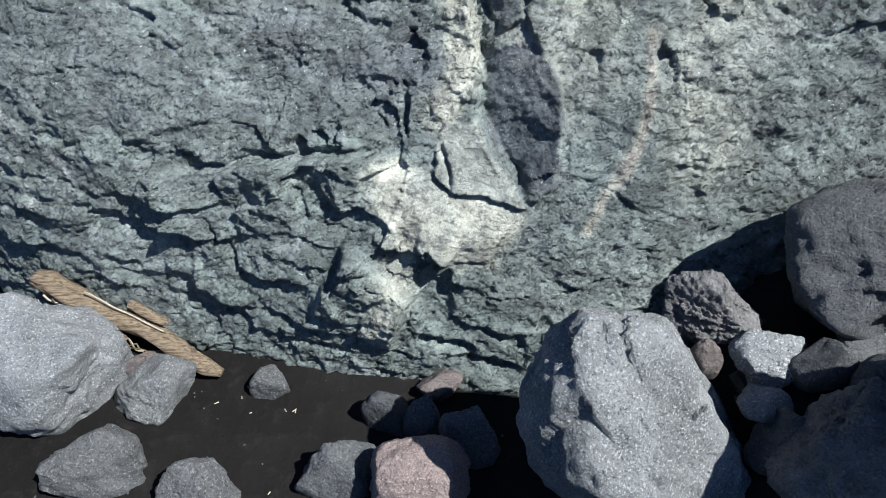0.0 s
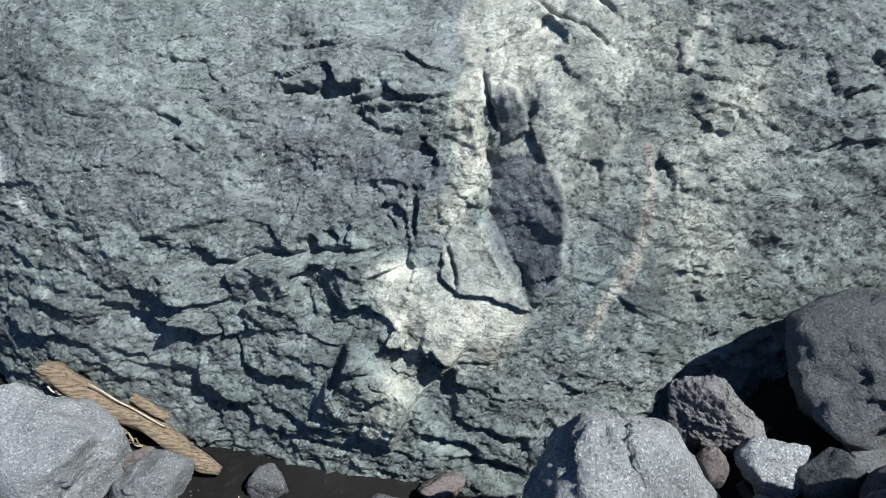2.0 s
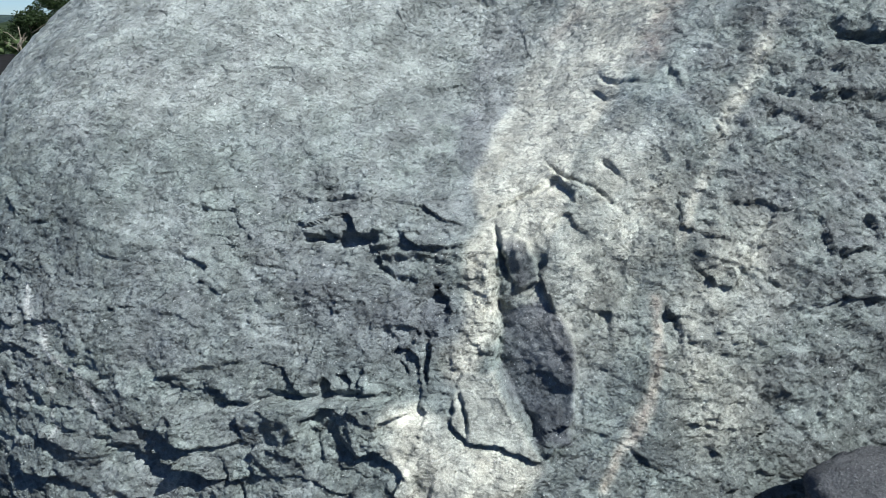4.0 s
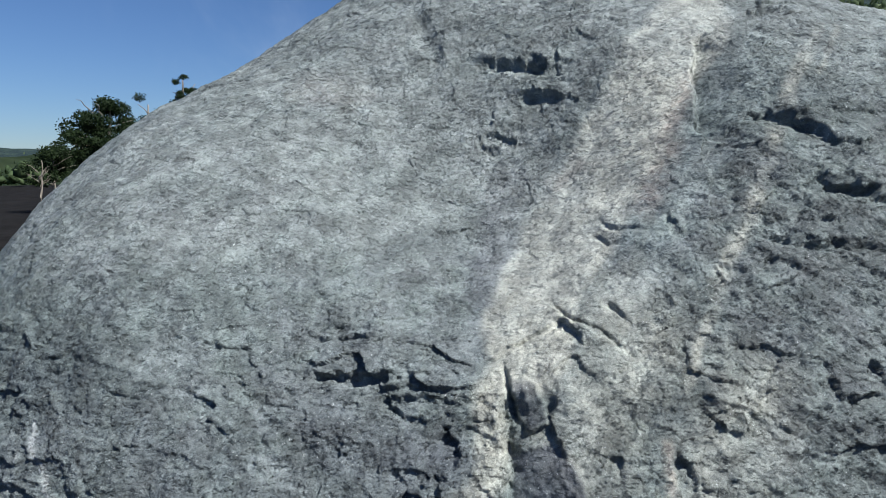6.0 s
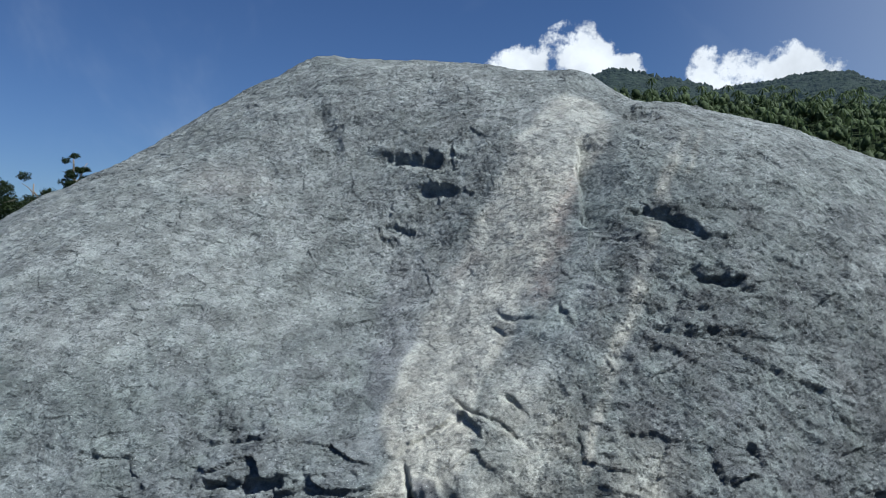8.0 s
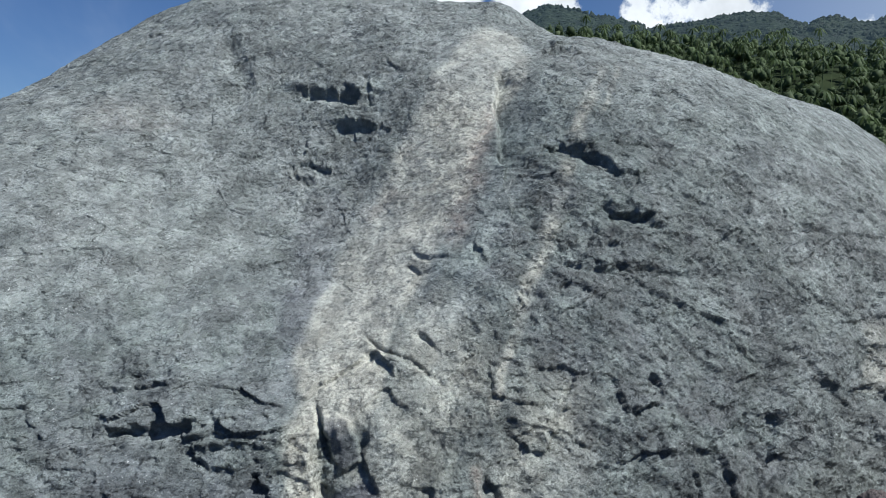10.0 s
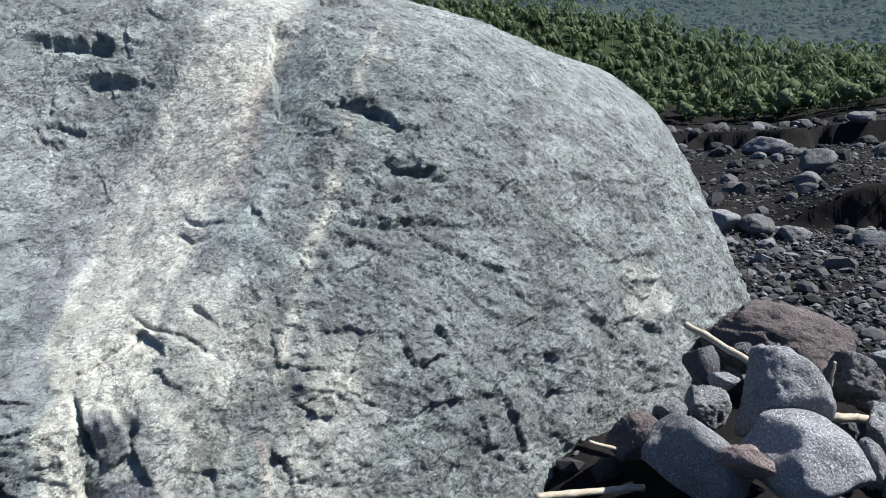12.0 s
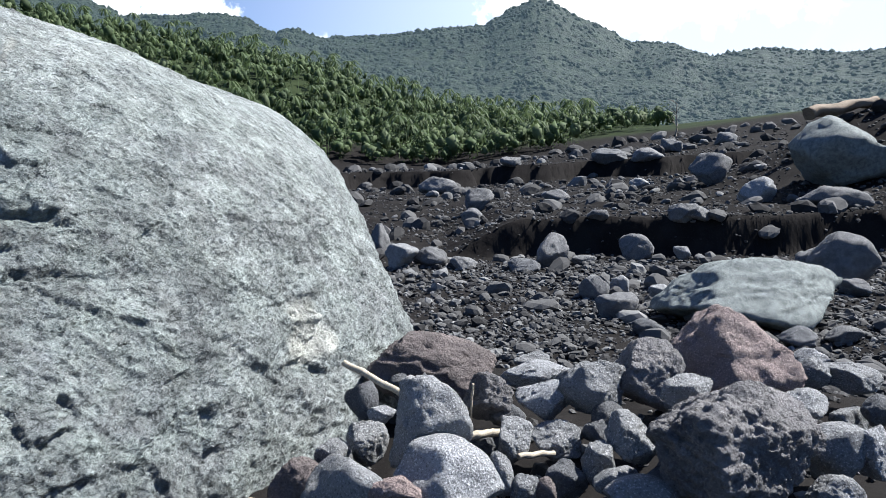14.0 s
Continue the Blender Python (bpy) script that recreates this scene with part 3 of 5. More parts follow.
    crack([(-0.718, 0.799), (-0.589, 0.784), (-0.454, 0.812), (-0.302, 0.840), (-0.174, 0.866), (-0.112, 0.872), (0.011, 0.866), (0.153, 0.885)], 0.014, 0.035)
    step([(0.101, 0.080), (0.181, 0.294), (0.219, 0.402), (0.129, 0.480), (0.030, 0.556), (-0.031, 0.591)], 0.11, 0.35)
    pit(0.30, 0.40, 0.07, 0.13, 0.07, 12)
    step([(-0.143, 0.644), (-0.177, 0.725), (-0.228, 0.787)], 0.035, 0.1)
    crack([(-0.143, 0.644), (-0.177, 0.725), (-0.228, 0.787)], 0.009, 0.03)
    crack([(-0.564, 0.606), (-0.503, 0.500), (-0.462, 0.412), (-0.437, 0.360)], 0.011, 0.035)
    step([(0.12, 0.58), (0.15, 0.57), (0.28, 0.5), (0.35, 0.47)], 0.05, 0.12)
    step([(0.24, 0.58), (0.31, 0.56), (0.36, 0.51)], 0.035, 0.06)
    crack([(-0.41, 0.26), (-0.28, 0.22), (-0.12, 0.2)], 0.022, 0.05)
    crack([(0.22, 0.21), (0.31, 0.2), (0.43, 0.17)], 0.022, 0.06)
    crack([(-0.9, 0.3), (-0.6, 0.22), (-0.35, 0.14), (-0.1, 0.12)], 0.018, 0.03)
    crack([(0.3, 0.1), (0.5, 0.12), (0.62, 0.09)], 0.03, 0.06)
    step([(-0.89, 0.66), (-1.15, 0.59), (-1.46, 0.64)], 0.03, 0.2)
    step([(-1.006, 0.571), (-0.814, 0.568), (-0.605, 0.570)], 0.028, 0.2)
    pit(-0.83, 0.54, 0.16, 0.045, 0.05, -8)
    # overhangs left of the groove
    step([(-0.425, 1.079), (-0.319, 1.125), (-0.175, 1.166)], 0.023, 0.16)
    step([(-0.468, 1.062), (-0.384, 1.076), (-0.280, 1.098)], 0.018, 0.12)
    step([(-0.837, 0.872), (-0.678, 0.900), (-0.521, 0.949), (-0.393, 0.977)], 0.023, 0.14)
    step([(-0.301, 0.850), (-0.194, 0.873), (-0.050, 0.878), (0.153, 0.895)], 0.013, 0.08)
    pit(-0.17, 0.88, 0.03, 0.03, 0.06)
    pit(-0.1, 0.91, 0.025, 0.025, 0.05)
    pit(0.23, 1.14, 0.06, 0.07, 0.06)
    crack([(0.2, 1.08), (0.21, 0.99), (0.22, 0.92)], 0.012, 0.03)
    step([(0.0, 0.93), (0.02, 1.0), (-0.05, 1.05)], 0.024, 0.1)
    crack([(0.098, 0.997), (0.155, 0.934)], 0.007, 0.02)
    # the smooth tablet, cut off sharply below and split by a seam
    h += 0.022 * smooth(-0.006, 0.006, tab)
    crack([(0.338, 0.943), (0.349, 0.870), (0.366, 0.769)], 0.008, 0.035)
    crack([(0.254, 0.833), (0.375, 0.755), (0.501, 0.745), (0.596, 0.717)], 0.008, 0.03)
    # the upright groove: sharp on one side, opening slowly on the other
    groove = [(0.61, 0.76), (0.52, 0.93), (0.46, 1.02), (0.46, 1.24), (0.47, 1.38)]
    d, s, k = along(wx, wz, groove)
    cut = np.where(s < 0, np.exp(-d / 0.2), np.exp(-((d / 0.01) ** 2)))
    h += -0.08 * cut * smooth(0.0, 0.12, k) * smooth(1.0, 0.85, k) * front
    h += 0.02 * smooth(-0.006, 0.006, fac2)
    step([(0.52, 1.24), (0.62, 1.25), (0.7, 1.15)], 0.025, 0.15)
    step([(0.47, 1.39), (0.49, 1.31), (0.52, 1.26), (0.47, 1.19)][::-1], 0.05, 0.08)
    crack([(0.46, 1.43), (0.49, 1.33), (0.5, 1.26)], 0.01, 0.05)
    step([(0.615, 0.723), (0.705, 0.813), (0.746, 1.002), (0.715, 1.118), (0.654, 1.220)], 0.05, 0.14)
    pit(1.055, 1.15, 0.03, 0.06, 0.04, 15)
    pit(0.83, 1.17, 0.03, 0.02, 0.02, -35)
    # broken layers across the face higher up
    step([(-0.322, 1.383), (-0.173, 1.359), (-0.041, 1.378), (0.093, 1.386)], 0.053, 0.14)
    pit(-0.13, 1.35, 0.15, 0.025, 0.06, 2)
    step([(-0.035, 1.321), (0.097, 1.340), (0.229, 1.335), (0.422, 1.358)], 0.034, 0.08)
    step([(-0.009, 1.278), (0.143, 1.307), (0.274, 1.304), (0.401, 1.318)], 0.022, 0.06)
    step([(0.071, 1.377), (0.204, 1.395), (0.358, 1.387)], 0.022, 0.05)
    crack([(0.001, 1.287), (0.081, 1.238), (0.190, 1.231)], 0.01, 0.03)
    crack([(-0.35, 1.49), (-0.2, 1.47), (-0.05, 1.49)], 0.009, 0.03)
    step([(0.924, 1.498), (0.815, 1.547), (0.711, 1.595), (0.668, 1.643)], 0.035, 0.12)
    crack([(0.924, 1.498), (0.815, 1.547), (0.711, 1.595), (0.668, 1.643)], 0.009, 0.035)
    crack([(0.711, 1.595), (0.646, 1.543), (0.508, 1.485), (0.379, 1.425)], 0.009, 0.03)
    pit(0.7, 1.55, 0.045, 0.02, 0.04, -25)
    crack([(0.869, 1.650), (0.920, 1.599)], 0.011, 0.03)
    crack([(0.861, 1.891), (0.911, 1.854), (0.975, 1.864)], 0.008, 0.02)
    pit(1.15, 1.93, 0.02, 0.05, 0.03, 20)
    # hollows under overhangs near the top
    step([(0.290, 2.809), (0.469, 2.743), (0.680, 2.723), (0.713, 2.638)], 0.039, 0.16, 0.022)
    step([(0.492, 2.541), (0.680, 2.553), (0.880, 2.480)], 0.030, 0.1, 0.022)
    step([(0.429, 2.392), (0.572, 2.398)], 0.022, 0.08, 0.022)
    crack([(0.348, 2.329), (0.389, 2.276), (0.464, 2.257)], 0.014, 0.03)
    pit(0.6, 2.69, 0.17, 0.035, 0.05, -12)
    pit(0.72, 2.52, 0.15, 0.035, 0.04, -8)
    pit(0.47, 2.31, 0.07, 0.03, 0.035)
    step([(1.742, 2.964), (1.859, 2.926)], 0.033, 0.06, 0.022)
    pit(1.78, 2.93, 0.09, 0.03, 0.05)
    step([(1.636, 2.416), (1.734, 2.397), (1.800, 2.321)], 0.033, 0.1, 0.022)
    pit(1.7, 2.34, 0.13, 0.045, 0.05, -30)
    step([(1.683, 2.125), (1.792, 2.126), (1.928, 2.084)], 0.033, 0.1, 0.022)
    pit(1.8, 2.07, 0.13, 0.035, 0.05, -10)
    step([(1.592, 1.397), (1.652, 1.400), (1.712, 1.404)], 0.028, 0.05, 0.022)
    pit(1.65, 1.39, 0.055, 0.025, 0.05, 10)
    pit(1.7, 1.46, 0.025, 0.05, 0.04)
    crack([(1.413, 1.922), (1.592, 1.891), (1.804, 1.906), (1.997, 1.846)], 0.014, 0.03)
    step([(2.137, 2.052), (2.258, 1.961), (2.365, 1.917)], 0.022, 0.1, 0.022)
    crack([(0.88, 1.95), (0.96, 1.9), (1.08, 1.91)], 0.01, 0.02)
    crack([(1.22, 1.82), (1.35, 1.78), (1.5, 1.83), (1.62, 1.8)], 0.015, 0.025)
    crack([(-0.1, 3.25), (0.02, 3.0), (0.1, 2.8), (-0.05, 2.62)], 0.05, 0.035)
    step([(-0.1, 2.55), (-0.5, 2.5), (-0.9, 2.52)], 0.04, 0.25, 0.022)
    d, s, k = along(wx, wz, [(1.36, 2.36), (1.41, 2.65), (1.47, 2.85)])
    h += -0.07 * np.where(s < 0, np.exp(-d / 0.16), np.exp(-((d / 0.02) ** 2))) * smooth(1.0, 0.8, k) * front
    step([(1.58, 2.2), (1.45, 2.29), (1.36, 2.37)], 0.03, 0.15, 0.022)
    # furrows and lobes low on the flank, and the eye-shaped scar
    step([(1.912, 1.218), (1.984, 1.112), (2.036, 0.966)], 0.028, 0.12)
    step([(2.397, 1.527), (2.485, 1.413), (2.650, 1.278)], 0.028, 0.12)
    step([(2.155, 1.022), (2.247, 0.946), (2.380, 0.948)], 0.022, 0.12)
    step([(3.033, 1.959), (3.046, 1.858), (3.171, 1.787)], 0.022, 0.1)
    step([(2.627, 1.625), (2.772, 1.635), (3.038, 1.612)], 0.025, 0.1)
    step([(2.689, 1.526), (2.851, 1.511), (3.040, 1.511)], 0.025, 0.12)
    step([(2.667, 1.337), (2.866, 1.322), (3.047, 1.366)], 0.022, 0.08)
    pit(3.25, 2.0, 0.08, 0.04, 0.06, 30)
    pit(3.5, 1.6, 0.06, 0.05, 0.05)
    # humps and dips of the crest
    for (bx, by, bz), tall, wide in CREST:
        h += tall * np.exp(-((x - bx) ** 2 + (p[:, 1] - by) ** 2 + (z - bz) ** 2) / wide ** 2)
    # scattered small scars with a steep roof
    scar = gnoise(p * np.array([9.0, 9.0, 15.0]) + 40) + 0.3 * jagged
    h -= 0.011 * smooth(0.34, 0.44, scar) * (0.4 + 0.6 * np.clip(flank + low, 0, 1)) * calm * front

    sx = x + 0.05 * fbm(p * 4 + 50, 3)

    def strip(line, width, soft):
        d, s, k = along(sx, z, line)
        return smooth(width + soft, width - soft, d)

    blot = 0.35 * fbm(p * 7 + 70, 4, 0.6)
    pale = strip([(0.33, 1.0), (0.4, 1.1), (0.42, 1.32), (0.52, 1.55)], 0.055, 0.03) * (0.85 + blot)
    pale = np.maximum(pale, strip([(0.55, 1.5), (0.66, 1.75), (0.8, 1.95), (1.02, 2.28), (1.24, 2.68), (1.45, 2.95)], 0.165, 0.03) * (0.92 + blot))
    pale = np.maximum(pale, smooth(-0.04, 0.04, nose + 0.1 * blot) * (0.95 + blot))
    pale = np.maximum(pale, strip([(0.2, 0.58), (0.17, 0.45), (0.06, 0.2)], 0.05, 0.06) * (0.7 + blot))
    pale = np.maximum(pale, 0.55 * strip([(0.72, 1.2), (0.78, 1.35), (0.95, 1.6)], 0.17, 0.12) * (0.9 + 2 * blot))
    pale = np.maximum(pale, 0.5 * strip([(1.2, 0.9), (1.15, 1.2), (1.3, 1.4)], 0.14, 0.12) * (0.9 + 2 * blot))
    pale = np.maximum(pale, strip([(1.93, 2.82), (1.73, 2.53), (1.52, 2.15), (1.32, 1.84), (1.18, 1.59), (1.07, 1.41)], 0.022, 0.02) * (0.6 + 2 * blot))
    pale = np.maximum(pale, strip([(2.02, 2.82), (1.86, 2.6)], 0.012, 0.015) * (0.6 + blot))
    pale = np.maximum(pale, strip([(1.017, 1.249), (1.012, 1.113), (0.951, 0.925), (0.903, 0.801), (0.844, 0.669)], 0.02, 0.016) * (0.6 + 2 * blot))
    pale = np.maximum(pale, 0.7 * strip([(2.78, 1.56), (2.9, 1.56)], 0.06, 0.04) + 0.8 * strip([(2.78, 1.42), (2.95, 1.42)], 0.07, 0.04))
    purple = strip([(0.4, 1.7), (0.46, 1.9), (0.52, 2.12)], 0.1, 0.06) * (0.8 + blot) * (1 - pale)
    purple = np.maximum(purple, 0.6 * strip([(0.1, 1.1), (-0.2, 1.2)], 0.12, 0.12))
    purple = np.maximum(purple, 0.28 * smooth(1.75, 1.15, z + 0.3 * fbm(p * 1.7 + 33, 3)) * smooth(0.86, 1.0, z) * smooth(0.32, 0.1, x) * (0.8 + blot))
    red = strip([(1.08, 2.0), (1.2, 2.25), (1.36, 2.6)], 0.035, 0.05) * (0.5 + blot) + 0.6 * strip([(0.72, 2.1), (0.84, 2.2)], 0.03, 0.04)
    red = np.maximum(red, 0.55 * strip([(1.017, 1.249), (1.012, 1.113), (0.951, 0.925), (0.903, 0.801), (0.844, 0.669)], 0.01, 0.02)) + 0.35 * strip([(-0.65, 2.64), (-0.35, 2.6)], 0.09, 0.06)
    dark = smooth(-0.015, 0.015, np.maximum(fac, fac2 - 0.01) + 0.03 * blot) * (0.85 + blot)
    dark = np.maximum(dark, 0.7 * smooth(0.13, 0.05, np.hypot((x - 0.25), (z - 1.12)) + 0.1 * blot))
    tablet = smooth(-0.008, 0.008, tab)
    vein = strip([(-1.46, 1.16), (-1.36, 1.02), (-1.32, 0.92), (-1.17, 0.83), (-1.07, 0.73)], 0.009, 0.012) + strip([(-1.33, 0.83), (-1.27, 0.58)], 0.004, 0.01)
    vein = vein + smooth(0.4, 0.52, gnoise(p * 14 + 90)) * smooth(-1.2, -1.5, x) * 0.8
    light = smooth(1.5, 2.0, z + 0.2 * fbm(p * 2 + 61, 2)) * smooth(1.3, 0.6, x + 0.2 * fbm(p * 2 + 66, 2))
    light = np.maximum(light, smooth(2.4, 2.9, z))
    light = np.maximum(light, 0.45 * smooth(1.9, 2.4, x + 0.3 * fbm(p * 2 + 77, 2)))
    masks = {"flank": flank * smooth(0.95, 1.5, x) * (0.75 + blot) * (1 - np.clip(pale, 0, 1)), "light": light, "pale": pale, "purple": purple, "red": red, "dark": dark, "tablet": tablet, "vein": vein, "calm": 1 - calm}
    masks = {k2: np.clip(v2, 0, 1) * front for k2, v2 in masks.items()}
    masks["bed"] = bed
    return h, masks


def build_rock():
    az = np.radians(np.concatenate([np.linspace(-185, -142, 110, endpoint=False), np.linspace(-142, -38, 740, endpoint=False), np.linspace(-38, 5, 140, endpoint=False), np.linspace(5, 175, 30, endpoint=False)]))
    el = np.radians(np.concatenate([np.linspace(-8, 44, 410, endpoint=False), np.linspace(44, 74, 270, endpoint=False), np.linspace(74, 89.6, 40)]))
    A, E = np.meshgrid(az, el)
    d = np.stack([np.cos(A) * np.cos(E), np.sin(A) * np.cos(E), np.sin(E)], -1).reshape(-1, 3)
    p = ROCK_AT + d * rock_radius(d)[:, None]
    h, masks = rock_relief(p)
    p = p + d * h[:, None]
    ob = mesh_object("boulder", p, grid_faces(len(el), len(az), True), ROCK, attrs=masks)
    tagged(ob, "huge green-grey weathered rock with pale bands, resting in dark sand", "rock")


build_rock()

# ---- stones ----
GROUPS = {True: "boulders and stones beside the rock", False: "boulders on the river bed"}


def stone_shape(level, seed, cuts=9, rough=1.0, pits=0.0, scoop=None):
    V, F = ball(level)
    rs = np.random.RandomState(seed)
    d = V / np.linalg.norm(V, axis=1)[:, None]
    # a lump with a few worn flat faces
    inv = np.full(len(d), 1.0 / 1.08) ** 34
    for k in range(cuts):
        n = rs.normal(size=3)
        n /= np.linalg.norm(n)
        inv = inv + np.clip(d @ n / rs.uniform(0.56, 0.92), 0, None) ** 34
    r = inv ** (-1 / 34)
    if scoop is not None:
        n = np.array(scoop, float) / np.linalg.norm(scoop)
        r = np.minimum(r, 0.78 / np.clip(d @ n, 0.05, 1)) - 0.08 * smooth(0.8, 0.97, d @ n)
    p = d * r[:, None]
    off = rs.uniform(0, 60, 3)
    h = 0.09 * fbm(p * 1.2 + off, 2) + rough * (0.05 * fbm(p * 3.5 + off, 3, 0.6) + 0.014 * fbm(p * 11 + off, 3, 0.65))
    if rough > 0.8:
        h = h + rough * (0.07 * facets(p * 2.2 + off, seed) + 0.022 * facets(p * 6 + off, seed + 1))
    if pits:
        h = h - pits * (0.11 * smooth(0.12, 0.5, gnoise(p * 3.2 + off)) + 0.07 * smooth(0.05, 0.4, gnoise(p * 8 + off)) + 0.03 * smooth(0.05, 0.4, gnoise(p * 18 + off)))
    p = p + d * h[:, None]
    lo, hi = p.min(0), p.max(0)
    return (p - (lo + hi) / 2) / ((hi - lo) / 2), F


def stone(name, at, radii, yaw, lean, mat, level, label, seed):
    pits = {PUMICE: 1.0, BROWN: 0.5}.get(mat, 0.0) if level > 4 else 0.0
    scoop = (-0.72, -0.65, -0.15) if "scooped" in label else None
    p, F = stone_shape(level, seed, 6 if scoop else 13 if mat in (GREY, PALE, GREEN) else 10, 0.7 if "smooth" in label else 1.0, pits, scoop)
    a = radians(lean)
    p = p * np.array(radii)
    p = np.stack([p[:, 0] * math.cos(a) + p[:, 2] * math.sin(a), p[:, 1], -p[:, 0] * math.sin(a) + p[:, 2] * math.cos(a)], -1)
    ob = mesh_object(name, p, F, mat)
    ob.location, ob.rotation_euler = at, (0, 0, radians(yaw))
    near = math.hypot(at[0], at[1]) < 8
    return tagged(ob, label, "boulder" if name == "boulder" else "stone", GROUPS[near])


stone("boulder", (-1.260, 1.830, 0.150), (0.358, 0.269, 0.282), 1, -8, PALE, 5, "large pale grey andesite stone resting on dark sand", 1)
stone("stone", (-0.811, 1.797, 0.080), (0.172, 0.129, 0.109), 1, -8, GREY, 5, "rounded grey stone beside the driftwood", 2)
stone("stone", (-0.904, 1.478, 0.050), (0.179, 0.134, 0.180), 1, 10, SLATE, 5, "speckled grey stone half sunk in sand", 3)
stone("stone", (-0.508, 1.361, 0.030), (0.143, 0.107, 0.119), 1, 0, SLATE, 5, "grey stone half sunk in sand", 4)
stone("stone", (-0.374, 1.854, 0.025), (0.082, 0.062, 0.070), 1, 0, SLATE, 4, "small dark grey stone on sand", 5)
stone("stone", (-0.047, 1.439, 0.000), (0.147, 0.110, 0.152), 1, 20, DARK, 5, "dark grey stone sunk in wet sand", 6)
stone("stone", (0.241, 1.349, 0.090), (0.170, 0.128, 0.186), 1, 0, PINK, 5, "pinkish speckled stone on sand", 7)
stone("stone", (0.098, 1.676, 0.040), (0.089, 0.067, 0.111), 1, -25, DARK, 4, "dark greenish grey stone on sand", 8)
stone("stone", (0.238, 1.646, 0.050), (0.074, 0.062, 0.122), 1, 15, SLATE, 4, "small angular grey stone on sand", 9)
stone("stone", (0.409, 1.550, 0.070), (0.104, 0.078, 0.146), 1, -10, SLATE, 5, "grey stone in the shade of a boulder", 10)
stone("stone", (0.296, 1.819, 0.040), (0.092, 0.069, 0.059), 1, 0, BROWN, 4, "brown stone at the foot of the rock", 11)
stone("stone", (-0.909, 1.948, 0.040), (0.086, 0.065, 0.080), 1, 0, BROWN, 4, "brown stone under the driftwood", 12)
stone("stone", (-1.556, 2.096, 0.100), (0.060, 0.045, 0.084), 1, 0, BROWN, 4, "brown stone beside the great rock", 13)
stone("boulder", (0.877, 1.278, 0.399), (0.299, 0.271, 0.538), 1, -26, GREY, 6, "big pale grey granular boulder with a scooped flank", 14)
stone("boulder", (1.160, 1.652, 0.602), (0.164, 0.123, 0.124), 1, 15, PUMICE, 6, "dark pitted scoria boulder leaning on the rock", 15)
stone("stone", (1.112, 1.491, 0.531), (0.050, 0.039, 0.078), 1, 0, BROWN, 4, "small brown scoria stone wedged between boulders", 16)
stone("stone", (1.303, 1.499, 0.532), (0.118, 0.088, 0.097), 1, -10, PALE, 5, "pale grey stone half in shade", 17)
stone("stone", (1.428, 1.439, 0.558), (0.097, 0.073, 0.108), 1, 10, DARK, 5, "dark smooth stone in shade", 18)
stone("stone", (1.239, 1.346, 0.507), (0.096, 0.072, 0.049), 1, 15, GREY, 5, "grey stone under larger stones", 19)
stone("boulder", (1.700, 1.691, 0.769), (0.341, 0.256, 0.232), 1, -12, DARK, 5, "large dark grey boulder against the great rock", 20)
stone("boulder", (1.444, 1.131, 0.529), (0.251, 0.188, 0.230), 1, 20, PUMICE, 5, "dark rough boulder lying among boulders", 21)
stone("stone", (1.576, 1.490, 0.596), (0.098, 0.074, 0.052), 1, 0, DARK, 5, "dark smooth stone in shade", 22)
stone("stone", (1.531, 1.343, 0.592), (0.085, 0.064, 0.107), 1, 0, DARK, 5, "dark smooth stone in shade", 23)
stone("stone", (1.291, 1.245, 0.453), (0.116, 0.088, 0.132), 1, 0, DARK, 5, "dark stone low between boulders", 24)
stone("boulder", (3.457, 2.172, 1.215), (0.336, 0.234, 0.184), -51.6, 8, BROWN, 5, "reddish brown flat boulder", 25)
stone("boulder", (2.712, 1.583, 1.280), (0.169, 0.162, 0.191), -51.6, -12, GREY, 5, "upright grey boulder with a flat face", 26)
stone("stone", (3.101, 1.579, 1.274), (0.117, 0.104, 0.113), -51.6, 0, PUMICE, 5, "round rough grey stone", 27)
stone("boulder", (2.555, 1.356, 1.164), (0.193, 0.152, 0.145), -51.6, 22, PALE, 5, "pale smooth angular stone", 28)
stone("stone", (2.664, 1.862, 1.146), (0.089, 0.080, 0.089), -51.6, 0, GREY, 5, "rounded grey stone lying among boulders", 29)
stone("stone", (2.358, 1.914, 1.094), (0.118, 0.093, 0.088), -51.6, 0, BROWN, 5, "reddish rough stone at the foot of the rock", 30)
stone("stone", (2.354, 1.604, 1.139), (0.179, 0.139, 0.131), -51.6, 20, GREY, 5, "smooth grey slab of stone", 31)
stone("stone", (2.366, 1.436, 1.184), (0.088, 0.069, 0.065), -51.6, 0, PINK, 5, "pinkish grey stone lying among boulders", 32)
stone("stone", (2.704, 1.249, 1.165), (0.047, 0.061, 0.089), -51.6, -5, GREY, 5, "narrow grey stone lying among boulders", 33)
stone("stone", (2.952, 1.347, 1.192), (0.085, 0.083, 0.098), -51.6, -25, GREY, 5, "grey stone wedged in the pile", 34)
stone("stone", (3.139, 1.265, 1.150), (0.104, 0.079, 0.070), -51.6, 0, GREY, 5, "rounded grey stone lying among boulders", 35)
stone("stone", (3.300, 1.403, 1.238), (0.137, 0.106, 0.100), -51.6, 0, PALE, 5, "pale broken stone with a flat top", 36)
stone("stone", (3.388, 1.225, 1.313), (0.141, 0.124, 0.134), -51.6, 30, GREY, 5, "wedge-shaped grey stone lying among boulders", 37)
stone("boulder", (3.626, 1.090, 1.326), (0.171, 0.150, 0.161), -51.6, 0, PUMICE, 5, "round dark rough boulder", 38)
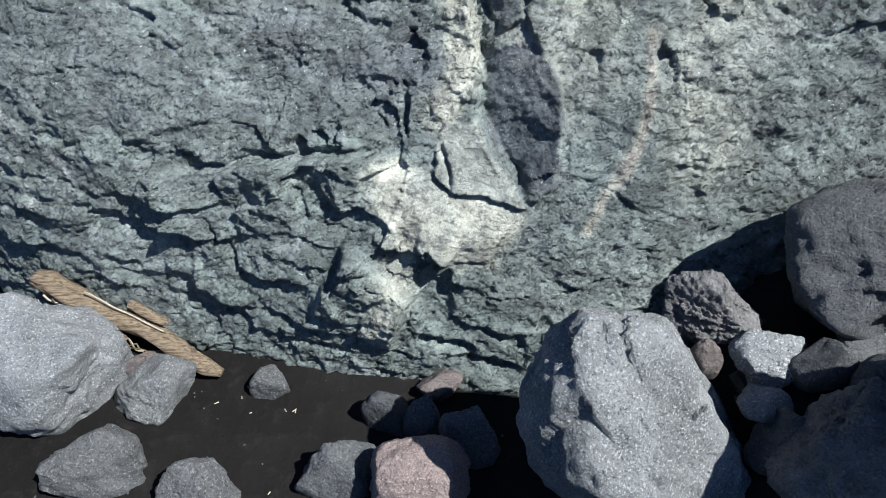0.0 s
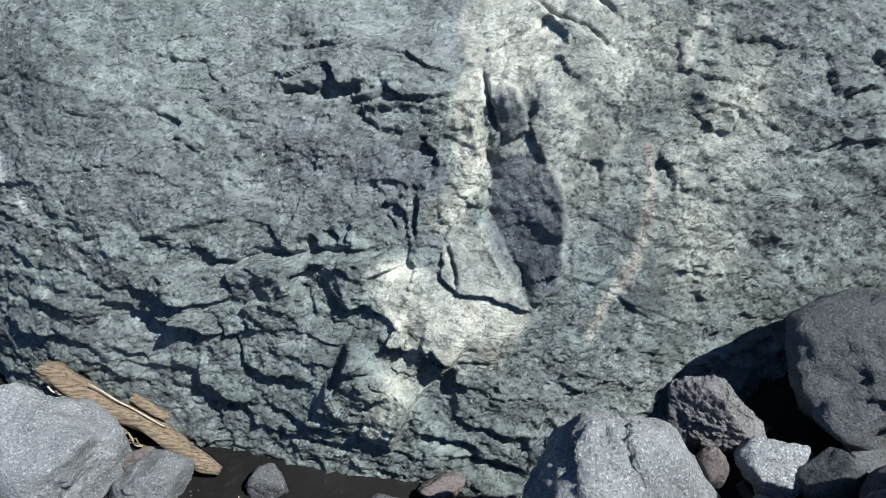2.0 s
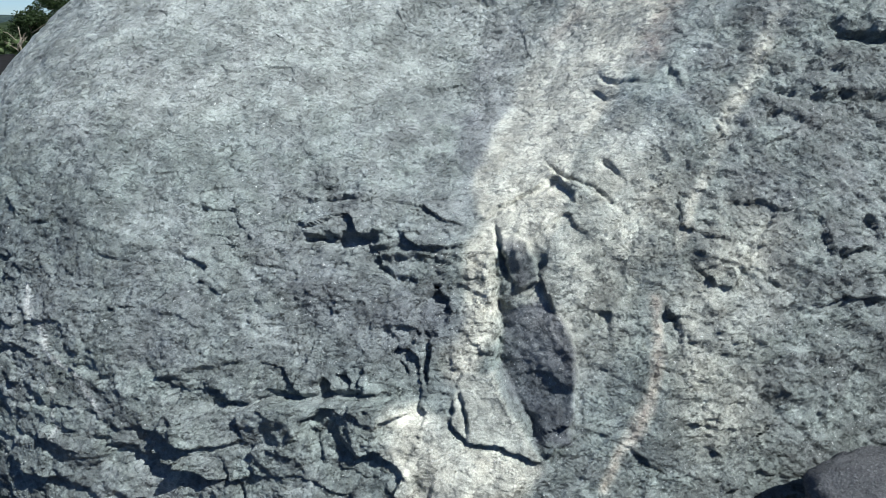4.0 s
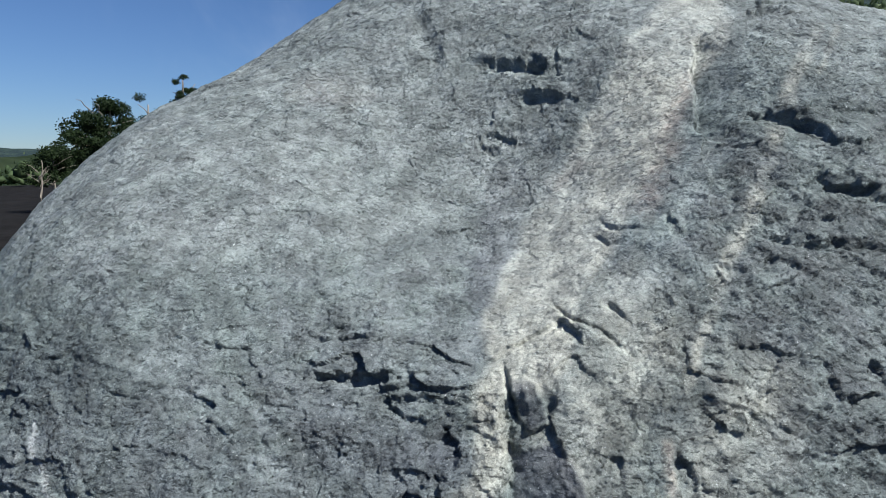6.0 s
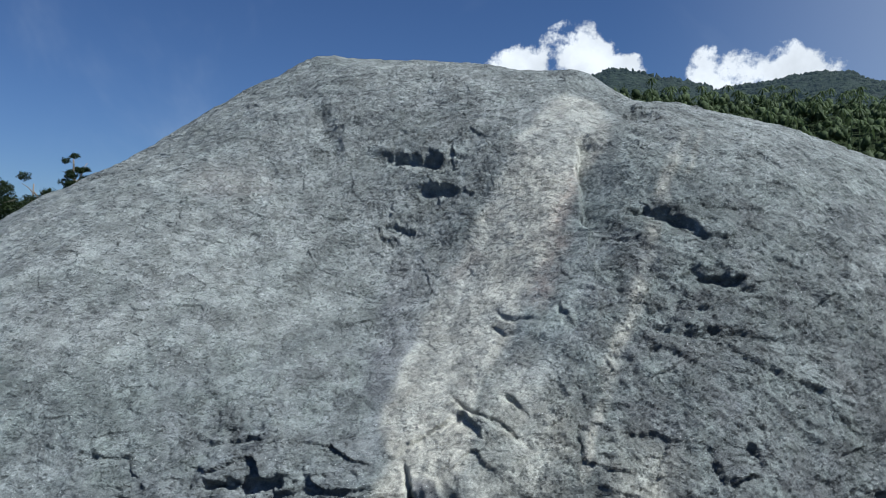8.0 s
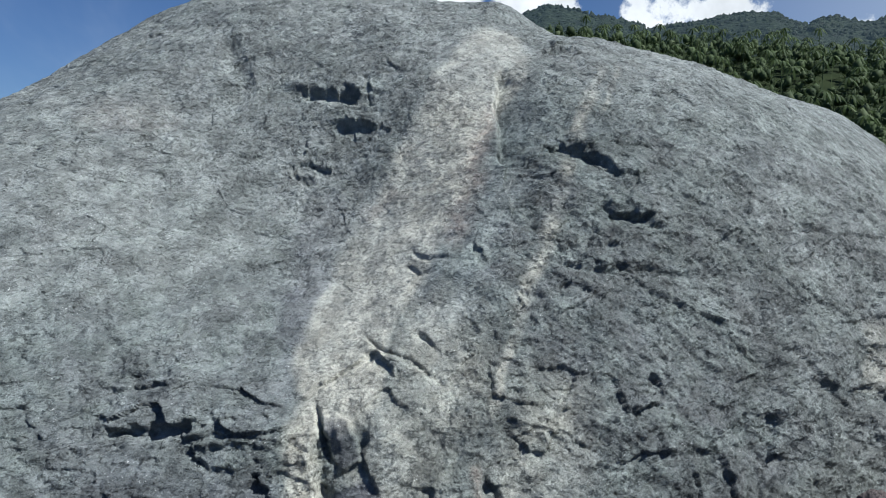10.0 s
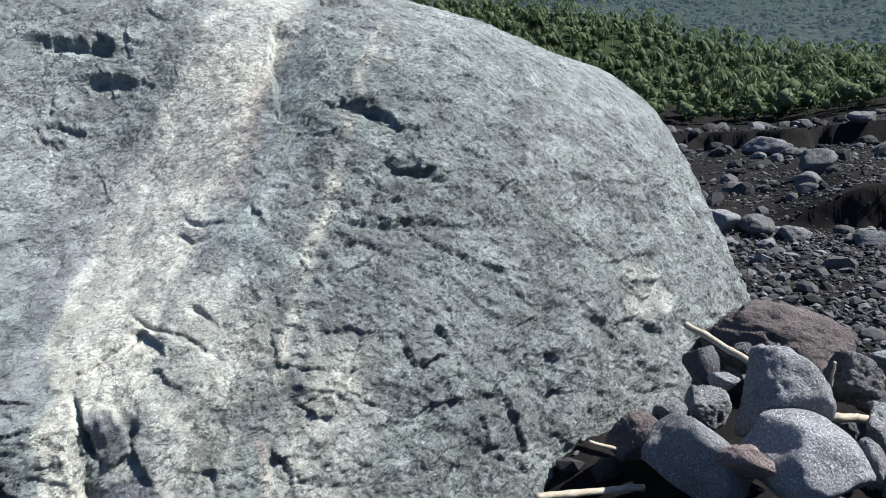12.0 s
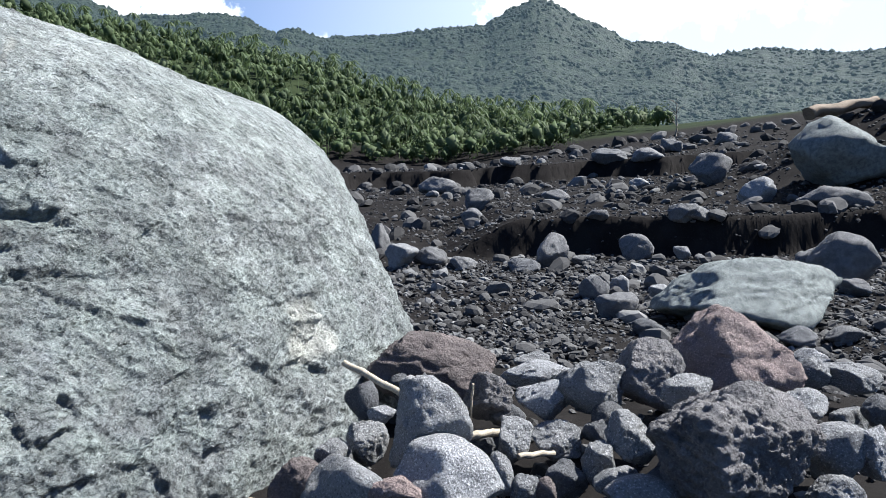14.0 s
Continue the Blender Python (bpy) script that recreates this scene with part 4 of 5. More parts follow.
stone("boulder", (4.216, 0.909, 1.295), (0.322, 0.257, 0.250), -51.6, 10, PINK, 5, "large pinkish boulder lying among boulders", 39)
stone("stone", (3.382, 0.836, 1.354), (0.107, 0.082, 0.074), -51.6, -15, GREY, 5, "grey stone between boulders", 40)
stone("boulder", (3.104, 0.605, 1.275), (0.303, 0.251, 0.255), -51.6, 12, PUMICE, 6, "large dark deeply pitted scoria boulder", 41)
stone("stone", (3.140, 0.956, 1.234), (0.093, 0.086, 0.099), -51.6, 0, GREY, 5, "rounded grey stone lying among boulders", 42)
stone("stone", (3.013, 1.020, 1.148), (0.066, 0.070, 0.089), -51.6, -20, GREY, 4, "grey stone in the pile", 43)
stone("stone", (2.913, 0.904, 1.155), (0.092, 0.070, 0.064), -51.6, 0, GREY, 5, "smooth grey stone lying among boulders", 44)
stone("stone", (2.864, 0.804, 1.158), (0.120, 0.083, 0.065), -51.6, 0, GREY, 5, "smooth grey stone lying among boulders", 45)
stone("stone", (2.712, 1.153, 1.136), (0.053, 0.048, 0.054), -51.6, 0, GREY, 4, "small grey stone lying among boulders", 46)
stone("stone", (2.756, 1.098, 1.138), (0.041, 0.039, 0.046), -51.6, 0, BROWN, 4, "small brown stone lying among boulders", 47)
stone("stone", (3.631, 1.632, 1.230), (0.194, 0.119, 0.069), -51.6, -5, PALE, 5, "pale flat slab of stone", 48)
stone("stone", (2.802, 2.030, 1.243), (0.078, 0.077, 0.093), -51.6, 0, DARK, 4, "dark stone in shade", 49)
stone("stone", (2.781, 1.890, 1.221), (0.064, 0.047, 0.040), -51.6, 0, PALE, 4, "small pale stone lying among boulders", 50)
stone("stone", (3.708, 0.383, 1.120), (0.118, 0.111, 0.129), -51.6, 20, GREY, 5, "smooth grey stone lying among boulders", 51)
stone("stone", (3.750, 0.253, 1.138), (0.086, 0.087, 0.107), -51.6, 0, PALE, 5, "pale stone lying among boulders", 52)
stone("stone", (4.108, 0.532, 1.147), (0.108, 0.086, 0.083), -51.6, 0, GREY, 5, "grey stone lying among boulders", 53)
stone("stone", (4.768, 0.666, 1.113), (0.112, 0.093, 0.094), -51.6, 0, GREY, 5, "grey stone lying among boulders", 54)
stone("stone", (4.917, 0.475, 1.091), (0.179, 0.119, 0.085), -51.6, 0, GREY, 5, "flat grey stone lying among boulders", 55)
stone("stone", (4.301, 0.286, 1.127), (0.076, 0.068, 0.076), -51.6, 0, DARK, 5, "dark stone lying among boulders", 56)
stone("stone", (3.264, 0.302, 1.157), (0.093, 0.069, 0.061), -51.6, 0, GREY, 5, "grey stone lying among boulders", 57)
stone("stone", (3.948, 1.871, 1.178), (0.100, 0.069, 0.053), -51.6, 0, GREY, 4, "small grey stone lying among boulders", 58)
stone("stone", (2.509, 1.893, 1.129), (0.083, 0.075, 0.083), -51.6, 0, GREY, 5, "grey stone against the rock", 59)
stone("stone", (3.103, 1.481, 1.196), (0.075, 0.061, 0.061), -51.6, 0, DARK, 4, "dark stone in the pile", 60)
stone("stone", (5.235, 0.719, 1.076), (0.111, 0.080, 0.067), -51.6, 0, PALE, 4, "pale stone lying among boulders", 61)
stone("stone", (3.325, 1.123, 1.211), (0.081, 0.068, 0.069), -51.6, 0, DARK, 4, "dark stone in the pile", 62)
stone("stone", (2.928, 1.117, 1.099), (0.082, 0.070, 0.072), -51.6, 0, DARK, 4, "dark stone low in the pile", 63)
stone("stone", (2.984, 1.534, 1.106), (0.081, 0.068, 0.069), -51.6, 0, DARK, 4, "dark stone low in the pile", 64)
stone("stone", (3.111, 0.809, 1.115), (0.091, 0.077, 0.081), -51.6, 0, DARK, 4, "dark stone low in the pile", 65)
stone("stone", (3.245, 1.135, 1.162), (0.068, 0.061, 0.068), -51.6, 0, DARK, 4, "dark stone low in the pile", 66)
stone("stone", (3.941, 0.570, 1.093), (0.098, 0.082, 0.085), -51.6, 0, GREY, 5, "grey stone lying among boulders", 67)
stone("stone", (4.321, 0.408, 1.049), (0.091, 0.070, 0.065), -51.6, 0, GREY, 4, "grey stone lying among boulders", 68)
stone("stone", (3.001, 1.945, 1.261), (0.076, 0.068, 0.076), -51.6, 0, DARK, 4, "dark stone in shade", 69)
stone("boulder", (16.944, 3.854, -0.740), (2.152, 1.512, 0.872), -51.6, 0, GREEN, 5, "big pale green-grey flat boulder on the river bed", 70)
stone("stone", (15.935, 6.695, -1.102), (0.539, 0.444, 0.349), -51.6, 0, SLATE, 4, "dark grey boulder on the river bed", 71)
stone("stone", (17.917, 8.222, -1.092), (0.405, 0.400, 0.394), -51.6, 0, SLATE, 4, "grey boulder lying on the river bed", 72)
stone("stone", (18.998, 7.974, -1.129), (0.292, 0.314, 0.336), -51.6, 0, GREY, 4, "pale boulder lying on the river bed", 73)
stone("stone", (18.899, 6.776, -1.217), (0.311, 0.281, 0.250), -51.6, 0, GREY, 4, "pale boulder lying on the river bed", 74)
stone("stone", (22.641, 12.201, -0.788), (0.639, 0.687, 0.734), -51.6, 0, SLATE, 4, "grey boulder lying on the river bed", 75)
stone("stone", (19.130, 16.516, -0.903), (0.638, 0.592, 0.545), -51.6, 0, GREY, 4, "pale boulder lying on the river bed", 76)
stone("stone", (20.056, 15.891, -0.973), (0.648, 0.540, 0.433), -51.6, 0, SLATE, 4, "grey boulder lying on the river bed", 77)
stone("stone", (21.969, 20.371, -0.679), (0.513, 0.622, 0.731), -51.6, 0, SLATE, 4, "grey boulder lying on the river bed", 78)
stone("stone", (23.696, 11.444, -1.177), (0.505, 0.362, 0.218), -51.6, 0, SLATE, 4, "grey boulder lying on the river bed", 79)
stone("stone", (26.355, 10.505, -0.918), (0.687, 0.637, 0.587), -51.6, 0, SLATE, 4, "grey boulder lying on the river bed", 80)
stone("stone", (28.361, 9.293, 0.341), (0.618, 0.533, 0.447), -51.6, 0, SLATE, 4, "grey boulder lying on the river bed", 81)
stone("stone", (28.615, 8.890, 0.343), (0.707, 0.524, 0.341), -51.6, 0, SLATE, 4, "grey boulder lying on the river bed", 82)
stone("stone", (26.770, 8.820, -1.108), (0.369, 0.347, 0.325), -51.6, 0, GREY, 4, "pale boulder lying on the river bed", 83)
stone("stone", (24.090, 3.050, -0.663), (0.901, 0.906, 0.911), -51.6, 0, SLATE, 4, "grey boulder lying on the river bed", 84)
stone("stone", (25.062, 3.992, -0.921), (0.575, 0.556, 0.538), -51.6, 0, SLATE, 4, "grey boulder lying on the river bed", 85)
stone("stone", (36.573, 8.588, 0.969), (0.856, 0.809, 0.762), -51.6, 0, GREY, 4, "pale boulder lying on the river bed", 86)
stone("stone", (46.658, 13.948, 2.003), (1.357, 1.290, 1.223), -51.6, 0, SLATE, 4, "grey boulder lying on the river bed", 87)
stone("stone", (33.203, 22.917, 0.527), (0.888, 0.822, 0.756), -51.6, 0, SLATE, 4, "grey boulder lying on the river bed", 88)
stone("stone", (27.966, 19.692, -0.050), (0.587, 0.535, 0.482), -51.6, 0, SLATE, 4, "grey boulder lying on the river bed", 89)
stone("stone", (48.531, 38.335, 0.921), (1.822, 1.377, 0.931), -51.6, 0, SLATE, 4, "grey boulder lying on the river bed", 90)
stone("stone", (38.676, 20.918, 0.570), (0.922, 0.685, 0.449), -51.6, 0, SLATE, 4, "grey boulder lying on the river bed", 91)
stone("stone", (34.630, 4.938, 0.782), (1.700, 1.129, 0.558), -51.6, 0, SLATE, 4, "grey boulder lying on the river bed", 92)
stone("stone", (81.340, 36.933, 3.821), (2.273, 1.668, 1.062), -51.6, 0, DARK, 4, "dark boulder lying on the river bed", 93)
stone("stone", (82.361, 32.206, 3.827), (2.079, 1.517, 0.956), -51.6, 0, SLATE, 4, "grey boulder lying on the river bed", 94)
stone("stone", (94.610, 33.804, 5.163), (1.560, 1.363, 1.166), -51.6, 0, SLATE, 4, "grey boulder lying on the river bed", 95)
stone("stone", (107.829, 30.054, 6.375), (1.691, 1.381, 1.070), -51.6, 0, SLATE, 4, "grey boulder lying on the river bed", 96)
stone("stone", (53.966, 21.614, 0.925), (0.916, 0.721, 0.526), -51.6, 0, GREY, 4, "pale boulder lying on the river bed", 97)
stone("stone", (73.029, 46.256, 3.214), (1.414, 1.113, 0.813), -51.6, 0, SLATE, 4, "grey boulder lying on the river bed", 98)
stone("stone", (16.522, 4.926, -1.235), (0.326, 0.268, 0.210), -51.6, 0, SLATE, 4, "grey boulder lying on the river bed", 99)
stone("stone", (16.174, 1.959, -1.196), (0.394, 0.294, 0.194), -51.6, 0, SLATE, 4, "grey boulder lying on the river bed", 100)
stone("stone", (14.841, 5.476, -1.229), (0.366, 0.288, 0.211), -51.6, 0, DARK, 4, "dark boulder lying on the river bed", 101)
stone("stone", (21.242, 12.522, -1.129), (0.599, 0.426, 0.253), -51.6, 0, DARK, 4, "dark boulder lying on the river bed", 102)
stone("stone", (15.440, 2.638, -1.203), (0.389, 0.322, 0.255), -51.6, 0, DARK, 4, "dark boulder lying on the river bed", 103)
stone("stone", (22.366, 2.515, -1.203), (0.389, 0.329, 0.269), -51.6, 0, SLATE, 4, "grey boulder lying on the river bed", 104)
stone("stone", (26.719, 12.313, 0.319), (0.469, 0.356, 0.243), -51.6, 0, SLATE, 4, "grey boulder lying on the river bed", 105)
stone("stone", (20.383, 14.622, -1.122), (0.513, 0.398, 0.283), -51.6, 0, SLATE, 4, "grey boulder lying on the river bed", 106)
stone("boulder", (40.698, 5.585, 2.646), (2.649, 2.367, 2.085), -51.6, 0, GREEN, 4, "huge pale boulder set in the mound", 107)
# never in view: added right of the pile to cast shade on its stones
stone("boulder", (1.780, 0.980, 0.930), (0.360, 0.330, 0.420), 10, 0, DARK, 5, "unseen dark boulder added to shade the pile", 108)

# ---- rubble ----


def scatter(name, label, places, sizes, level, mats, seed):
    """Many small stones, too many to count, as one mesh."""
    rs = np.random.RandomState(seed)
    kinds = []
    for k in range(8):
        V, F = stone_shape(level, 500 + k, 6, 0.0)
        kinds.append((V * rs.uniform(0.75, 1.0, 3), F))
    verts, faces, total = [], [], 0
    for (x, y, z), s in zip(places, sizes):
        V, F = kinds[rs.randint(8)]
        turn = np.array(Euler(rs.uniform(-0.5, 0.5, 2).tolist() + [rs.uniform(0, 6.28)]).to_matrix())
        q = (V * s * rs.uniform((0.75, 0.75, 0.45), (1.25, 1.0, 0.85))) @ turn.T + (x, y, z + 0.18 * s)
        verts.append(q)
        faces.append(F + total)
        total += len(V)
    ob = mesh_object(name, np.concatenate(verts), np.concatenate(faces), mats, False)
    return tagged(ob, label, "rubble", kind="stuff")


def rubble_material():
    m, t, b = material("mixed_volcanic_rubble")
    r = node(t, "ShaderNodeNewGeometry").outputs["Random Per Island"]
    v = node(t, "ShaderNodeTexCoord").outputs["Object"]
    fine = noise_node(t, v, 30.0, 5.0, 0.7)
    c = mix_node(t, ramp_node(t, r, 0.1, 0.75), (0.02, 0.0197, 0.02), (0.085, 0.084, 0.083))
    c = mix_node(t, ramp_node(t, r, 0.86, 0.97), c, (0.17, 0.17, 0.168))
    c = mix_node(t, ramp_node(t, fine, 0.45, 0.7, 0.0, 0.5), c, (0.04, 0.038, 0.038))
    t.links.new(c, b.inputs["Base Color"])
    b.inputs["Roughness"].default_value = 0.92
    b.inputs["Specular IOR Level"].default_value = 0.2
    bump_chain(t, b, [(fine, 0.5, 0.02)])
    return m


RUBBLE = rubble_material()


def build_rubble():
    rs = np.random.RandomState(21)
    # across the bed, thicker in drifts
    n = 110000
    u = 7.0 * (150.0 / 7.0) ** rs.uniform(0, 1, n) ** 1.15
    v = u * rs.uniform(-0.45, 0.85, n)
    x, y = 0.83 + AHEAD[0] * u + RIGHT[0] * v, AHEAD[1] * u + RIGHT[1] * v
    drift = fbm(np.stack([x, y, 0 * x], -1) * 0.22 + 5, 3)
    keep = rs.uniform(-0.5, 0.3, n) < drift + 0.12 * smooth(26, 40, u) + 0.1 * smooth(26, 18, u)
    x, y, u = x[keep], y[keep], u[keep]
    size = np.clip(0.036 * np.exp(rs.exponential(0.6, len(x))), 0.036, 0.45) * (0.42 + u / 32)
    z = ground_z(x, y)
    places = np.stack([x, y, z], -1)
    big = size > 0.13
    scatter("rubble", "dark grey stones strewn over the river bed", places[big][:4200], size[big][:4200], 2, RUBBLE, 3)
    scatter("gravel", "dark gravel strewn over the river bed", places[~big][:28000], size[~big][:28000], 1, RUBBLE, 4)
    # pebbles lying thick on the nearer bed
    n = 17000
    u = rs.uniform(6.5, 25.0, n)
    v = u * rs.uniform(-0.4, 0.75, n)
    x, y = 0.83 + AHEAD[0] * u + RIGHT[0] * v, AHEAD[1] * u + RIGHT[1] * v
    keep = fbm(np.stack([x, y, 0 * x], -1) * 0.45 + 17, 3) > rs.uniform(-0.6, 0.25, n)
    x, y, u = x[keep], y[keep], u[keep]
    scatter("pebbles", "dark grey pebbles lying thick on the river bed", np.stack([x, y, ground_z(x, y)], -1), 0.035 * np.exp(rs.exponential(0.45, len(x))).clip(1, 4) * (0.6 + u / 22), 1, RUBBLE, 8)
    # between the boulders of the pile
    n = 2600
    x, y = 3.0 + 2.6 * rs.normal(size=n), 0.6 + 2.0 * rs.normal(size=n)
    x, y = x[(x > 0.95) | (y < 0.4)], y[(x > 0.95) | (y < 0.4)]
    n = len(x)
    size = 0.014 * np.exp(rs.exponential(0.7, n)).clip(1, 5)
    scatter("gravel", "small dark stones between the boulders", np.stack([x, y, ground_z(x, y)], -1), size, 1, RUBBLE, 5)
    n = 70
    x, y = rs.uniform(-1.2, 0.8, n), rs.uniform(1.1, 1.95, n)
    scatter("gravel", "a few grains of gravel on the sand", np.stack([x, y, ground_z(x, y)], -1), rs.uniform(0.002, 0.006, n), 1, RUBBLE, 6)


build_rubble()

# ---- driftwood and canes ----


def rod(points, radii, sides=12, rough=0.0, flat=1.0, seed=0, closed=True):
    """Verts and faces of a tapering rod along points; flat squashes it."""
    pts = [Vector(p) for p in points]
    verts, faces = [], []
    up = Vector((0, 0, 1))
    for k, p in enumerate(pts):
        t = (pts[min(k + 1, len(pts) - 1)] - pts[max(k - 1, 0)]).normalized()
        a = t.cross(up)
        a = a.normalized() if a.length > 1e-3 else Vector((1, 0, 0))
        b = a.cross(t)
        for i in range(sides):
            w = 2 * math.pi * i / sides
            n = 1 + rough * (noise.noise(Vector((math.cos(w) * 2.2, math.sin(w) * 2.2, k * 0.12 + seed))) + 0.5 * noise.noise(Vector((math.cos(w) * 6, math.sin(w) * 6, k * 0.3 + seed))))
            verts.append(p + (a * math.cos(w) + b * math.sin(w) * flat) * radii[k] * n)
    m = len(pts)
    for k in range(m - 1):
        for i in range(sides):
            j = (i + 1) % sides
            faces.append((k * sides + i, k * sides + j, (k + 1) * sides + j, (k + 1) * sides + i))
    bm = bmesh.new()
    vs = [bm.verts.new(v) for v in verts]
    for f in faces:
        bm.faces.new([vs[i] for i in f]).smooth = True
    bm.faces.new(vs[:sides][::-1])
    bm.faces.new(vs[-sides:])
    return bm


def part(name, bm, mat, parent, label=""):
    me = bpy.data.meshes.new(name)
    bm.normal_update()
    bm.to_mesh(me)
    bm.free()
    me.materials.append(mat)
    ob = new(name, me)
    ob.parent = parent
    return tagged(ob, label)


def lerp_points(a, b, n, sag=0.0, wob=0.0, seed=0):
    a, b = Vector(a), Vector(b)
    out = []
    for k in range(n):
        s = k / (n - 1)
        q = a.lerp(b, s)
        q.z -= sag * 4 * s * (1 - s)
        q += wob * Vector((noise.noise(Vector((s * 4, seed, 1))), noise.noise(Vector((s * 4, seed, 5))), noise.noise(Vector((s * 4, seed, 9)))))
        out.append(q)
    return out


def build_driftwood():
    top = new("driftwood")
    tagged(top, "weathered brown driftwood beam leaning against the rock", "driftwood")
    a, b = Vector((-1.345, 2.17, 0.33)), Vector((-0.575, 1.9, 0.035))
    n = 60
    radii = [0.048 * (1 - 0.28 * k / (n - 1)) * (0.78 + 0.22 * min(1, k / 3)) * (1.0 if k < n - 6 else 1 - 0.09 * (k - n + 6)) for k in range(n)]
    part("beam", rod(lerp_points(a, b, n, -0.012, 0.02, 2), radii, 28, 0.28, 0.72, 1), WOOD, top)
    part("splinter", rod(lerp_points(a.lerp(b, 0.47) + Vector((0.03, 0.045, 0.055)), a.lerp(b, 0.67) + Vector((0.03, 0.045, 0.05)), 20, 0, 0.004, 4), [0.022] * 18 + [0.019, 0.012], 14, 0.3, 0.6, 7), WOOD, top, "loose grey-brown splinter of wood")
    part("cane", rod(lerp_points(a.lerp(b, 0.3) + Vector((0, 0.0, 0.075)), a.lerp(b, 0.7) + Vector((0, 0.02, 0.05)), 16, 0.002, 0.002, 3), [0.0032] * 16, 8), STRAW, top, "thin dry cane")
    for k in range(9):
        s = 0.08 + 0.05 * k
        p = a.lerp(b, s) + Vector((-0.01, -0.05, -0.012 + 0.006 * (k % 3)))
        q = a.lerp(b, s + 0.22) + Vector((0.0, -0.055 - 0.004 * (k % 4), -0.03 - 0.008 * (k % 3)))
        part("root_fibre", rod(lerp_points(p, q, 14, 0.015, 0.03, k), [0.0045 - 0.0002 * k] * 13 + [0.002], 6), WOOD if k % 3 else STRAW, top)
    c = a.lerp(b, 0.42) + Vector((-0.01, -0.075, -0.03))
    part("stalk", rod(lerp_points(c, c + Vector((0.015, -0.04, -0.13)), 10, 0, 0.01, 6), [0.006] * 10, 8), STRAW, top, "dry yellow stalk")
    tip = c + Vector((0.015, -0.04, -0.13))
    for k in range(12):
        w = 2.4 * k
        part("frayed_end", rod(lerp_points(tip, tip + Vector((0.05 * math.cos(w) + 0.02, 0.03 * math.sin(w) - 0.02, -0.05 + 0.02 * math.sin(3 * w))), 8, 0.005, 0.015, k), [0.003] * 7 + [0.0008], 5), FIBRE, top, "frayed white fibre")


def cane(a, b, r, label, seed):
    n = 22
    pts = lerp_points(a, b, n, -0.003, 0.004, seed)
    radii = [r * (1.0 + (0.16 if k in (6, 7, 15) else 0.0)) for k in range(n)]
    bm = rod(pts, radii, 12, 0.05, 1.0, seed)
    me = bpy.data.meshes.new("dry_cane")
    bm.to_mesh(me)
    bm.free()
    me.materials.append(STRAW)
    return tagged(new("dry_cane", me), label, "cane", "dry canes among the stones")


build_driftwood()


def build_litter():
    rs = np.random.RandomState(9)
    bm = bmesh.new()
    for k in range(13):
        x, y = rs.uniform(-0.75, 0.5), rs.uniform(1.25, 1.95)
        if k < 9:
            x, y = rs.uniform(-0.6, -0.25), rs.uniform(1.7, 1.92)
        z, w, half = float(ground_z(np.array([x]), np.array([y]))[0]) + 0.003, rs.uniform(0, 3.14), rs.uniform(0.003, 0.011)
        d, e = Vector((math.cos(w), math.sin(w), 0)) * half, Vector((-math.sin(w), math.cos(w), 0)) * 0.0022
        q = Vector((x, y, z))
        low = [bm.verts.new(q + c) for c in (-d - e, d - e, d + e, -d + e)]
        top = [bm.verts.new(q + c + Vector((0, 0, 0.003))) for c in (-d * 0.8, d * 0.8)]
        for f in ((low[0], low[1], top[1], top[0]), (low[2], low[3], top[0], top[1]), (low[1], low[2], top[1]), (low[3], low[0], top[0])):
            bm.faces.new(f)
    me = bpy.data.meshes.new("straw")
    bm.to_mesh(me)
    bm.free()
    me.materials.append(STRAW)
    tagged(new("straw", me), "scraps of dry straw lying on the sand", "straw", kind="stuff")


build_litter()
cane((2.66, 1.98, 1.46), (2.70, 1.70, 1.37), 0.013, "pale dry cane wedged beside the rock", 1)
cane((2.86, 1.52, 1.19), (3.02, 1.44, 1.175), 0.016, "short broken dry cane on the stones", 2)
cane((2.9, 1.3, 1.15), (3.05, 1.23, 1.13), 0.011, "short dry cane among the stones", 3)
cane((1.85, 1.85, 1.0), (2.25, 1.76, 0.97), 0.012, "reddish dry cane lying at the foot of the rock", 4)
cane((2.17, 1.97, 1.08), (2.4, 1.84, 0.99), 0.007, "thin pale dry cane beside the rock", 5)
cane((2.88, 1.09, 1.12), (3.07, 1.04, 1.1), 0.012, "dry cane low in the pile", 6)
cane((2.98, 1.58, 1.2), (2.99, 1.57, 1.36), 0.005, "thin upright dry stalk between stones", 7)

# ---- trees and woods ----


def leaf_cloud(rs, centre, radii, count, size):
    """Small bent leaves round a lump of crown."""
    d = rs.normal(size=(count, 3))
    d /= np.linalg.norm(d, axis=1)[:, None]
    p = centre + d * radii * rs.uniform(0.55, 1.05, (count, 1)) * (1 + 0.25 * np.sin(7 * d[:, :1] + rs.uniform(0, 6)))
    a = rs.normal(size=(count, 3))
    a /= np.linalg.norm(a, axis=1)[:, None]
    b = np.cross(a, d + 0.4 * rs.normal(size=(count, 3)))
    b /= np.linalg.norm(b, axis=1)[:, None] + 1e-6
    s = size * rs.uniform(0.6, 1.3, (count, 1))
    return np.stack([p - a * s, p + b * s * 0.55, p + a * s, p - b * s * 0.55], 1)


